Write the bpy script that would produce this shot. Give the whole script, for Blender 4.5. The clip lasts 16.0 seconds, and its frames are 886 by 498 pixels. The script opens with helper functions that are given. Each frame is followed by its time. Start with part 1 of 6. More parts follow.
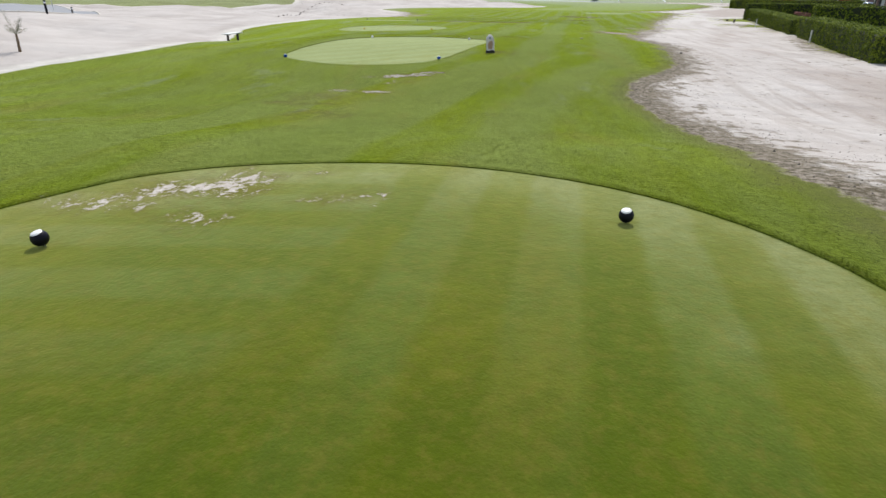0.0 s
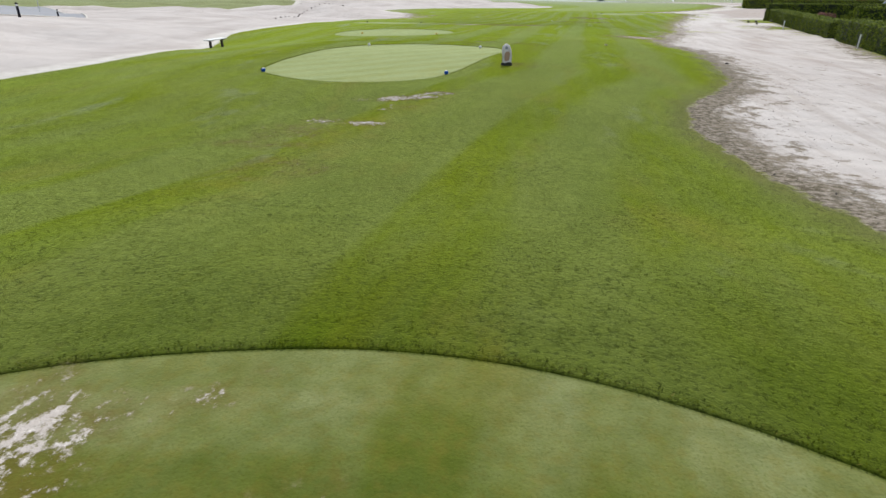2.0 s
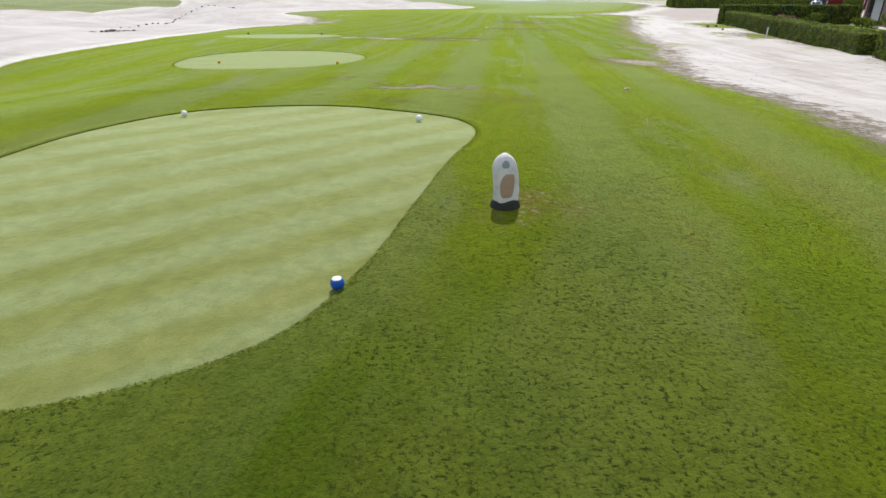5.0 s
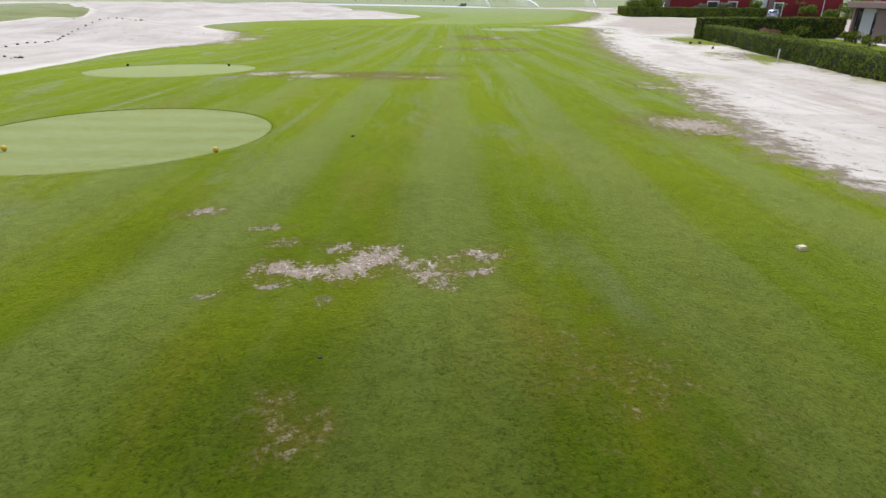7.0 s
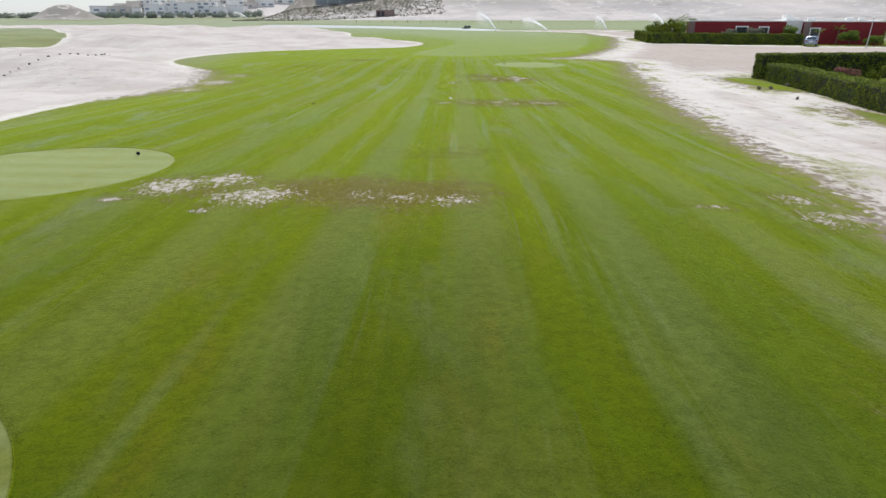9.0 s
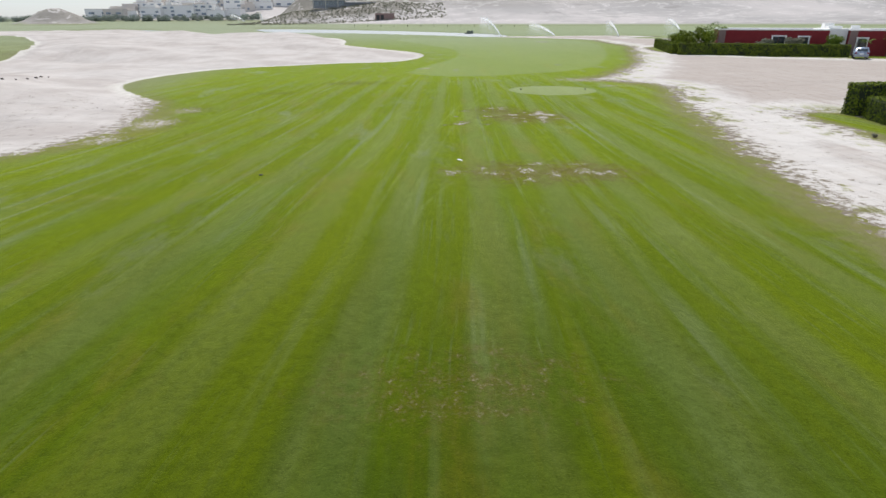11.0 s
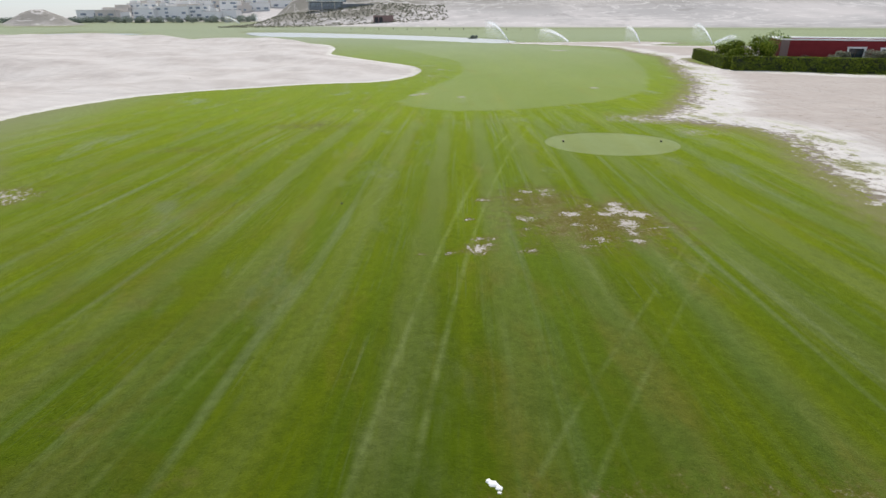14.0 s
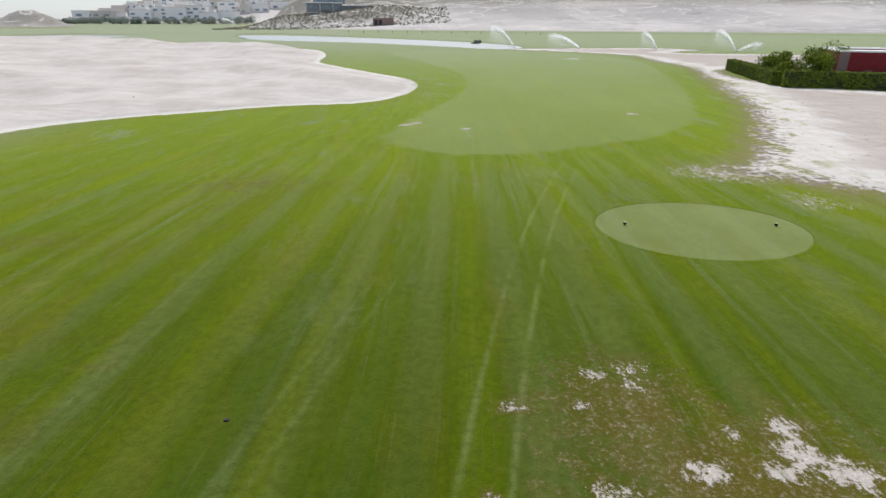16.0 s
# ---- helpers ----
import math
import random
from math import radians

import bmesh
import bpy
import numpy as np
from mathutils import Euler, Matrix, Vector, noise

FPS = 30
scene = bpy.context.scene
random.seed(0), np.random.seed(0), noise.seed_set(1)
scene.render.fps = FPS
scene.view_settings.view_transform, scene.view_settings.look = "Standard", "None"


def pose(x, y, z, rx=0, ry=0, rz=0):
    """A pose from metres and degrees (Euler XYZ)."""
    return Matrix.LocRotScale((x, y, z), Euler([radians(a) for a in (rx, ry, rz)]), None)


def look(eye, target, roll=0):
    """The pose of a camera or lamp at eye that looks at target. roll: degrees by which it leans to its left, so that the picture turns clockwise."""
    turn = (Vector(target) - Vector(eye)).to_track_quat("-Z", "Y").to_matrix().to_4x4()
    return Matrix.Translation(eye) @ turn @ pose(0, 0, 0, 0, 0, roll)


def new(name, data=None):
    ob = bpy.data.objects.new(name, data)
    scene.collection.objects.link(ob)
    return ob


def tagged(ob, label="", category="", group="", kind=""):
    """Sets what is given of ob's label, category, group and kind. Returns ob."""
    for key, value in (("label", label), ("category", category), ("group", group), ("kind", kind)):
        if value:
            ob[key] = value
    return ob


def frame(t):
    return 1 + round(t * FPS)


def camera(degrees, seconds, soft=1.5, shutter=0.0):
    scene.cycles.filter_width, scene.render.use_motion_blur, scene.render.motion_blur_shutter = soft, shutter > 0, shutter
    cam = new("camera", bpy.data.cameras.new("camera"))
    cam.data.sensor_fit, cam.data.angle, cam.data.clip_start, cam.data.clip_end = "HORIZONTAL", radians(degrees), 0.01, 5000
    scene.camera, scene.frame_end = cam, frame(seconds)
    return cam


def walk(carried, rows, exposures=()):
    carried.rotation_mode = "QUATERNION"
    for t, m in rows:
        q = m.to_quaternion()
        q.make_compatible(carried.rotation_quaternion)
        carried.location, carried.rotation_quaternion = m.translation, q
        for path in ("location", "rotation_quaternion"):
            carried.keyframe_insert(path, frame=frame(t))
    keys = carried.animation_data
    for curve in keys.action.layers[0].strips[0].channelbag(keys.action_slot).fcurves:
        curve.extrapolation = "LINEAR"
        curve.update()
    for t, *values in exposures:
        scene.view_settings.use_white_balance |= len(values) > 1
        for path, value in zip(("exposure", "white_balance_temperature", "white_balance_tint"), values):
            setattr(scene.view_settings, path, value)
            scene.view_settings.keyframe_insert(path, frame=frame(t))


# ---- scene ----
cam = camera(75.0, 16.0)
PATH = [
    (0, (2.734, -2.996, 1.842), (2.468, -1.189, 1.029), 0.34),
    (0.5, (2.616, -2.36, 1.848), (2.345, -0.553, 1.036), 0.26),
    (1, (2.457, -1.543, 1.858), (2.183, 0.265, 1.047), 0.2),
    (1.5, (2.288, -0.534, 1.855), (2.007, 1.273, 1.045), 0.2),
    (2, (2.022, 0.8, 1.886), (1.744, 2.605, 1.073), 0.2),
    (2.5, (1.722, 2.612, 1.85), (1.446, 4.42, 1.042), 0.4),
    (3, (1.391, 4.584, 1.856), (1.134, 6.395, 1.047), 0.5),
    (3.5, (1.152, 6.625, 1.928), (0.935, 8.438, 1.113), 0.6),
    (4, (0.86, 8.966, 1.99), (0.71, 10.785, 1.172), 0.5),
    (4.5, (0.584, 11.543, 2.005), (0.496, 13.366, 1.189), 0.6),
    (4.7, (0.488, 12.574, 2.048), (0.423, 14.397, 1.229), 0.4),
    (6.8, (-0.041, 23.039, 2.587), (0.103, 24.864, 1.78), 0.2),
    (6.9, (-0.059, 23.505, 2.625), (0.084, 25.33, 1.82), 0.2),
    (7, (-0.059, 24.163, 2.67), (0.086, 25.987, 1.864), 0.2),
    (7.1, (-0.053, 24.623, 2.701), (0.09, 26.449, 1.898), 0.2),
    (7.5, (-0.025, 26.918, 2.92), (0.116, 28.744, 2.117), 0.0),
    (8, (0.026, 29.78, 3.172), (0.166, 31.622, 2.407), -0.0),
    (8.5, (0.117, 32.372, 3.492), (0.257, 34.218, 2.735), -0.0),
    (9, (0.301, 35.373, 3.724), (0.44, 37.22, 2.969), 0.0),
    (9.5, (0.49, 38.208, 3.942), (0.625, 40.056, 3.19), -0.1),
    (9.7, (0.548, 39.326, 4.076), (0.686, 41.174, 3.323), -0.2),
    (12, (1.322, 52.898, 5.022), (1.456, 54.748, 4.272), -0.0),
    (12.5, (1.56, 55.914, 5.093), (1.696, 57.763, 4.343), 0.1),
    (13, (1.794, 58.998, 5.113), (1.929, 60.848, 4.365), 0.1),
    (13.5, (2.015, 61.706, 5.258), (2.147, 63.556, 4.51), 0.0),
    (14, (2.24, 64.819, 5.35), (2.372, 66.67, 4.602), 0.0),
    (14.5, (2.501, 67.752, 5.492), (2.63, 69.602, 4.744), 0.0),
    (15, (2.767, 70.833, 5.499), (2.896, 72.685, 4.755), 0.1),
    (15.5, (3.073, 73.871, 5.631), (3.201, 75.723, 4.887), 0.1),
    (16, (3.288, 76.873, 5.723), (3.417, 78.726, 4.981), 0.3),
]
walk(cam, [(t, look(eye, target, roll)) for t, eye, target, roll in PATH], ((0.0, -0.07), (1.5, -0.14), (2.0, -0.14), (2.6, 0.0), (3.0, 0.02), (4.5, 0.14), (7.0, 0.02), (9.0, -0.06), (11.8, -0.1), (16.0, -0.12)))

# ---- light ----
SUN_EL, SUN_AZ = 52.0, 4.0          # degrees up, degrees clockwise from +y
world = bpy.data.worlds.new("world")
scene.world = world
world.use_nodes = True
_w = world.node_tree
_sky = _w.nodes.new("ShaderNodeTexSky")
_sky.sky_type = "NISHITA"
_sky.sun_disc = False
_sky.sun_elevation, _sky.sun_rotation = radians(SUN_EL), radians(SUN_AZ)
_sky.air_density, _sky.dust_density, _sky.ozone_density = 0.8, 0.6, 3.5
_haze = _w.nodes.new("ShaderNodeMix")          # a thin white haze over the whole sky
_haze.data_type = "RGBA"
_haze.inputs[0].default_value = 0.45
_haze.inputs[7].default_value = (8.6, 9.3, 10.2, 1)
_w.links.new(_sky.outputs[0], _haze.inputs[6])
_w.links.new(_haze.outputs[2], _w.nodes["Background"].inputs[0])
_w.nodes["Background"].inputs[1].default_value = 0.11
_sun = bpy.data.lights.new("sun", "SUN")
_sun.energy, _sun.angle, _sun.color = 4.3, radians(1.0), (1.0, 0.965, 0.91)
sun = new("sun", _sun)
_d = Vector((math.sin(radians(SUN_AZ)) * math.cos(radians(SUN_EL)), math.cos(radians(SUN_AZ)) * math.cos(radians(SUN_EL)), math.sin(radians(SUN_EL))))
sun.rotation_euler = _d.to_track_quat("Z", "Y").to_euler()


# ---- node helpers ----
class Tree:
    def __init__(self, name):
        self.mat = bpy.data.materials.new(name)
        self.mat.use_nodes = True
        self.t = self.mat.node_tree
        self.bsdf = self.t.nodes["Principled BSDF"]
        self._pos = None

    def node(self, kind):
        return self.t.nodes.new(kind)

    def put(self, value, socket):
        if isinstance(value, bpy.types.NodeSocket):
            self.t.links.new(value, socket)
        elif isinstance(value, (tuple, list)) and len(value) == 3 and socket.type == "RGBA":
            socket.default_value = (*value, 1)
        else:
            socket.default_value = value

    def pos(self):
        if self._pos is None:
            self._pos = self.node("ShaderNodeNewGeometry").outputs["Position"]
        return self._pos

    def obj(self):
        return self.node("ShaderNodeTexCoord").outputs["Object"]

    def m(self, op, a, b=0.0, c=None):
        n = self.node("ShaderNodeMath")
        n.operation = op
        self.put(a, n.inputs[0]), self.put(b, n.inputs[1])
        if c is not None:
            self.put(c, n.inputs[2])
        return n.outputs[0]

    def scaled(self, v, s):
        n = self.node("ShaderNodeVectorMath")
        n.operation = "MULTIPLY"
        self.put(v, n.inputs[0])
        n.inputs[1].default_value = s
        return n.outputs[0]

    def noise(self, v, scale, detail=3.0, rough=0.55, distort=0.0):
        n = self.node("ShaderNodeTexNoise")
        self.put(v, n.inputs["Vector"])
        n.inputs["Scale"].default_value, n.inputs["Detail"].default_value = scale, detail
        n.inputs["Roughness"].default_value, n.inputs["Distortion"].default_value = rough, distort
        return n.outputs[0]

    def voronoi(self, v, scale, feature="F1"):
        n = self.node("ShaderNodeTexVoronoi")
        n.feature = feature
        self.put(v, n.inputs["Vector"])
        n.inputs["Scale"].default_value = scale
        return n.outputs["Distance"]

    def step(self, v, a, b, lo=0.0, hi=1.0):
        n = self.node("ShaderNodeMapRange")
        n.interpolation_type = "SMOOTHSTEP"
        self.put(v, n.inputs["Value"])
        for k, x in zip(("From Min", "From Max", "To Min", "To Max"), (a, b, lo, hi)):
            n.inputs[k].default_value = x
        return n.outputs[0]

    def mix(self, f, a, b, blend="MIX"):
        n = self.node("ShaderNodeMix")
        n.data_type, n.blend_type = "RGBA", blend
        self.put(f, n.inputs[0]), self.put(a, n.inputs[6]), self.put(b, n.inputs[7])
        return n.outputs[2]

    def attr(self, name):
        n = self.node("ShaderNodeAttribute")
        n.attribute_name = name
        return n.outputs["Fac"]

    def island(self):
        return self.node("ShaderNodeNewGeometry").outputs["Random Per Island"]

    def random(self):
        return self.node("ShaderNodeObjectInfo").outputs["Random"]

    def bump(self, h, strength=0.5, distance=0.02, normal=None):
        n = self.node("ShaderNodeBump")
        n.inputs["Strength"].default_value, n.inputs["Distance"].default_value = strength, distance
        self.put(h, n.inputs["Height"])
        if normal is not None:
            self.put(normal, n.inputs["Normal"])
        return n.outputs[0]

    def xyz(self, v):
        n = self.node("ShaderNodeSeparateXYZ")
        self.put(v, n.inputs[0])
        return n.outputs

    def done(self, color, rough=0.8, normal=None, metal=0.0, spec=None):
        self.put(color, self.bsdf.inputs["Base Color"])
        self.put(rough, self.bsdf.inputs["Roughness"])
        self.bsdf.inputs["Metallic"].default_value = metal
        if spec is not None:
            self.put(spec, self.bsdf.inputs["Specular IOR Level"])
        if normal is not None:
            self.put(normal, self.bsdf.inputs["Normal"])
        return self.mat


def worn(name, color, rough=0.7, amount=0.25, scale=6.0, dirt=(0.16, 0.13, 0.1), bump=0.3, metal=0.0, spec=None):
    """A plain finish with mottling, grime and fine relief at two scales."""
    t = Tree(name)
    o = t.obj()
    a, b = t.noise(o, scale, 5, 0.6), t.noise(o, scale * 9, 3)
    c = t.mix(t.step(a, 0.45, 0.8, 0, amount), color, dirt)
    c = t.mix(t.step(b, 0.35, 0.7, 0, amount * 0.5), c, tuple(min(1, v * 1.25 + 0.01) for v in color))
    return t.done(c, t.step(a, 0.3, 0.7, rough - 0.08, rough + 0.08), t.bump(b, bump, 0.004), metal, spec)


def turf(t):
    """The colour of the turf by its place: mown stripes, dry and lush areas, wheel tracks, tees and fairway."""
    p = t.pos()
    x, y, _ = t.xyz(p)
    big, mid = t.noise(p, 0.16, 3), t.noise(p, 0.7, 4, 0.6)
    small, fine = t.noise(p, 5.0, 4, 0.6), t.noise(p, 26.0, 3, 0.6)
    c = t.mix(t.step(mid, 0.34, 0.66), (0.024, 0.047, 0.0005), (0.045, 0.071, 0.0008))
    c = t.mix(t.step(big, 0.42, 0.66, 0, 0.6), c, (0.080, 0.090, 0.0008))
    c = t.mix(t.step(y, 38, 56, 0, 0.5), c, (0.028, 0.054, 0.0003))
    # mown stripes fan together towards the fairway; the first stretch was cut on a slant of its own
    bend = t.m("MULTIPLY", t.m("SUBTRACT", t.noise(p, 0.07, 2), 0.5), 0.5)
    d = t.m("SUBTRACT", y, 42.0)
    width = t.m("MAXIMUM", t.m("MULTIPLY_ADD", d, -0.015, 2.9), 1.7)
    v = t.m("DIVIDE", t.m("ADD", t.m("MULTIPLY_ADD", d, -0.102, x), bend), width)
    past = t.m("MAXIMUM", t.m("SUBTRACT", y, 6.0), 0.0)
    u = t.m("SUBTRACT", x, t.m("MULTIPLY_ADD", t.m("MULTIPLY", past, past), 0.0155, t.m("MULTIPLY_ADD", bend, 0.3, 0.42)))
    w = -0.25
    for a, b, change in ((-4.8, -4.0, -1.2), (-3.4, -3.0, 1.5), (-2.4, -1.7, -0.95), (-0.9, -0.25, -0.3), (-0.2, 0.25, 1.35), (0.9, 2.0, -1.05), (2.1, 3.0, 0.85)):
        w = t.m("ADD", t.step(u, a, b, 0, change), w)
    near = t.step(y, 22, 17)
    s = t.m("ADD", t.m("MULTIPLY", w, near), t.m("MULTIPLY", t.m("COSINE", t.m("MULTIPLY", v, 6.2832)), t.m("SUBTRACT", 1.0, near)))
    s = t.m("MULTIPLY", s, t.m("MULTIPLY", t.step(y, 96, 112, 1.0, 0.08), t.step(x, -9, -3, 0.4, 1.0)))
    s = t.m("ADD", s, t.m("MULTIPLY", t.m("SUBTRACT", t.noise(t.scaled(p, (1.3, 0.25, 1)), 0.9, 5, 0.65), 0.5), 1.9))
    su = t.node("ShaderNodeCombineXYZ")
    t.put(v, su.inputs[0]), t.put(t.m("MULTIPLY", y, 0.012), su.inputs[1])
    along = t.noise(t.scaled(p, (0.5, 0.09, 0.0)), 1.0, 3)
    band = t.step(t.m("ADD", s, t.step(y, 28, 46, 0, 0.35)), 0.55, -0.55)
    thin = t.noise(su.outputs[0], 4.6, 4, 0.55)
    finer = t.noise(su.outputs[0], 26.0, 2, 0.5)
    far_on = t.m("MULTIPLY", t.step(y, 24, 44, 0.25, 1.0), t.step(y, 98, 114, 1.0, 0.2))
    c = t.mix(t.m("MULTIPLY", band, t.m("MULTIPLY", t.step(along, 0.3, 0.62, 0.3, 0.75), t.step(y, 4, 30, 0.95, 0.9))), c, (0.076, 0.096, 0.016))
    lush_band = t.m("MULTIPLY", t.step(s, 0.0, 0.8), t.step(along, 0.55, 0.35, 0.4, 1.0))
    c = t.mix(t.m("MULTIPLY", lush_band, t.step(y, 18, 28, 0.85, 0.4)), c, t.mix(near, (0.054, 0.082, 0.0003), (0.030, 0.062, 0.0003)))
    pale = t.m("MULTIPLY", t.step(thin, 0.48, 0.74, 0, 0.62), t.m("MULTIPLY", t.step(along, 0.34, 0.58, 0.3, 1.0), far_on))
    pale = t.m("MAXIMUM", pale, t.m("MULTIPLY", t.step(finer, 0.54, 0.78, 0, 0.40), t.m("MULTIPLY", t.step(t.noise(p, 0.25, 3), 0.45, 0.62), far_on)))
    c = t.mix(pale, c, (0.115, 0.148, 0.046))
    dull = t.m("MULTIPLY", t.step(thin, 0.46, 0.34, 0, 0.55), t.step(along, 0.62, 0.36))
    c = t.mix(dull, c, (0.070, 0.078, 0.001))
    # lush and thin stretches drawn out along the mowing
    drawn = t.noise(t.scaled(p, (0.42, 0.13, 1)), 1.0, 4, 0.6, 0.6)
    c = t.mix(t.step(drawn, 0.50, 0.66, 0, 0.6), c, (0.053, 0.085, 0.0003))
    c = t.mix(t.step(drawn, 0.46, 0.32, 0, 0.45), c, (0.030, 0.048, 0.0006))
    thinned = t.m("MULTIPLY", t.step(t.noise(t.scaled(p, (0.30, 0.10, 1)), 1.7, 5, 0.65), 0.50, 0.70), t.step(drawn, 0.58, 0.44))
    c = t.mix(t.m("MULTIPLY", thinned, 0.4), c, (0.088, 0.104, 0.030))
    hue = t.noise(su.outputs[0], 1.25, 3, 0.5, 0.6)
    sunny = t.m("MULTIPLY", t.step(hue, 0.50, 0.64, 0, 0.7), t.step(y, 30, 50))
    c = t.mix(sunny, c, (0.076, 0.100, 0.0003))
    c = t.mix(t.m("MULTIPLY", t.step(hue, 0.49, 0.36, 0, 0.5), t.step(y, 30, 50)), c, (0.040, 0.074, 0.010))
    # broad dull and thinned stretches towards the left sand
    broad = t.m("MULTIPLY", t.noise(t.scaled(p, (0.20, 0.28, 1)), 1.0, 5, 0.66, 0.8), t.m("MULTIPLY", t.step(y, 56, 68), t.step(x, 4, -3)))
    c = t.mix(t.step(broad, 0.48, 0.62, 0, 0.55), c, (0.050, 0.056, 0.004))
    c = t.mix(t.m("MULTIPLY", t.step(t.noise(t.scaled(p, (0.5, 0.8, 1)), 0.8, 5, 0.68), 0.55, 0.70, 0, 0.55), t.step(broad, 0.40, 0.52)), c, (0.115, 0.094, 0.030))
    # dry tone
    dry = t.noise(t.scaled(p, (1, 0.33, 1)), 0.6, 6, 0.68)
    c = t.mix(t.step(dry, 0.53, 0.72, 0, 0.42), c, (0.105, 0.086, 0.008))
    # wheel tracks: two bending pairs of pressed lines
    lines = None
    d = t.m("SUBTRACT", y, 62.0)
    for k3, k2, k1, k0, gap, lo, hi, most in ((4.64e-5, 5.9e-4, 0.1593, 0.20, 0.45, 60, 110, 0.34), (-8.5e-4, 0.0398, 0.1258, 0.60, 0.48, 60, 84, 0.20), (4.0e-5, 4.0e-4, 0.21, -4.9, 0.30, 60, 96, 0.16)):
        mid_x = t.m("MULTIPLY_ADD", t.m("MULTIPLY_ADD", t.m("MULTIPLY_ADD", d, k3, k2), d, k1), d, k0)
        off = t.m("ABSOLUTE", t.m("SUBTRACT", x, mid_x))
        off = t.m("ABSOLUTE", t.m("SUBTRACT", off, gap))
        g = t.m("MULTIPLY", t.step(off, 0.0, 0.13, most, 0), t.m("MULTIPLY", t.step(y, lo, lo + 4), t.step(y, hi - 6, hi, 1, 0)))
        lines = g if lines is None else t.m("MAXIMUM", lines, g)
    c = t.mix(t.m("MULTIPLY", t.m("MULTIPLY", t.step(u, -3.3, -2.6), t.step(u, -1.2, -2.0)), t.m("MULTIPLY", t.step(t.noise(p, 2.2, 5, 0.7), 0.42, 0.62, 0.15, 0.7), t.m("MULTIPLY", t.step(y, 5, 8), t.step(y, 18, 14)))), c, (0.100, 0.076, 0.010))
    lines = t.m("MULTIPLY", lines, t.step(t.noise(p, 0.5, 4, 0.65), 0.36, 0.60, 0.15, 1.0))
    c = t.mix(lines, c, (0.20, 0.235, 0.095))
    # fairway and tees, cut shorter
    fair = t.step(t.m("MULTIPLY_ADD", t.m("SUBTRACT", mid, 0.5), 2.0, t.attr("fair")), -0.4, 0.5, 0, 0.40)
    c = t.mix(fair, c, t.mix(t.step(t.noise(t.scaled(p, (1, 0.4, 1)), 0.12, 4, 0.6), 0.4, 0.62), (0.120, 0.155, 0.022), (0.170, 0.195, 0.062)))
    c = t.mix(t.m("MULTIPLY", t.step(t.attr("fair"), -0.2, 0.6), t.m("MULTIPLY", t.step(thin, 0.52, 0.38, 0, 0.45), t.step(y, 150, 110))), c, (0.072, 0.098, 0.004))
    tee = t.step(t.attr("tee"), -0.02, 0.03)
    q = t.m("ADD", t.m("MULTIPLY", x, t.step(y, 29, 33, -0.8, 0.13)), y)
    cross = t.m("SINE", t.m("MULTIPLY", t.m("MULTIPLY_ADD", t.noise(p, 0.3, 2), 0.4, q), 5.0))
    cross = t.m("ADD", cross, t.m("MULTIPLY", t.m("SUBTRACT", t.noise(p, 1.3, 5, 0.65), 0.5), 2.0))
    last = t.step(y, 78, 80)          # the last tee is cut along with the course
    cross = t.m("ADD", t.m("MULTIPLY", cross, t.m("SUBTRACT", 1.0, last)), t.m("MULTIPLY", t.m("MULTIPLY_ADD", t.m("SUBTRACT", thin, 0.5), 5.0, t.m("MULTIPLY", s, -0.6)), last))
    tc = t.mix(t.step(mid, 0.3, 0.7), (0.128, 0.142, 0.026), (0.168, 0.178, 0.055))
    tc = t.mix(t.step(cross, -0.8, 0.8, 0, 0.8), tc, (0.190, 0.222, 0.098))
    tc = t.mix(t.step(t.noise(p, 1.1, 5, 0.7), 0.50, 0.74, 0, 0.5), tc, (0.115, 0.122, 0.012))
    # the first tee was cut both ways, in squares, and is darkest near its middle
    edge = t.m("MULTIPLY", t.m("SUBTRACT", t.noise(p, 1.6, 4, 0.6), 0.5), 0.9)
    lengthwise = t.m("ADD", t.m("COSINE", t.m("MULTIPLY", t.m("SUBTRACT", t.m("MULTIPLY_ADD", y, -0.06, x), 3.37), 6.545)), edge)
    crosswise = t.m("ADD", t.m("COSINE", t.m("MULTIPLY", t.m("SUBTRACT", t.m("MULTIPLY_ADD", x, -0.14, y), 0.63), 7.392)), edge)
    dark_l = t.m("MULTIPLY", t.step(lengthwise, -0.45, 0.45), t.step(x, 0.2, 1.6, 0.2, 1.0))
    dark_c = t.m("MULTIPLY", t.step(crosswise, -0.5, 0.6), t.step(x, 2.4, 0.6, 0.15, 1.0))
    cut = t.m("MAXIMUM", t.m("MULTIPLY", dark_l, 0.78), t.m("MULTIPLY", dark_c, 0.72))
    first = t.step(y, 5.0, 4.0)
    rim_pale = t.m("MULTIPLY_ADD", t.m("SUBTRACT", t.noise(p, 0.8, 4, 0.6), 0.5), 2.6, t.attr("tee"))
    ft = t.mix(t.step(rim_pale, 0.0, 1.9), (0.175, 0.196, 0.080), (0.078, 0.112, 0.012))
    ft = t.mix(t.step(dry, 0.44, 0.66, 0, 0.6), ft, (0.122, 0.118, 0.008))
    ft = t.mix(t.m("MULTIPLY", cut, t.step(rim_pale, -0.1, 1.2, 0.35, 0.9)), ft, t.mix(t.step(mid, 0.36, 0.62), (0.046, 0.074, 0.0006), (0.082, 0.098, 0.001)))
    ft = t.mix(t.step(y, -0.1, -1.3, 0, 0.6), ft, (0.046, 0.074, 0.0006))
    tc = t.mix(t.step(y, 29, 33, 0, 0.34), tc, (0.080, 0.100, 0.010))
    tc = t.mix(first, tc, ft)
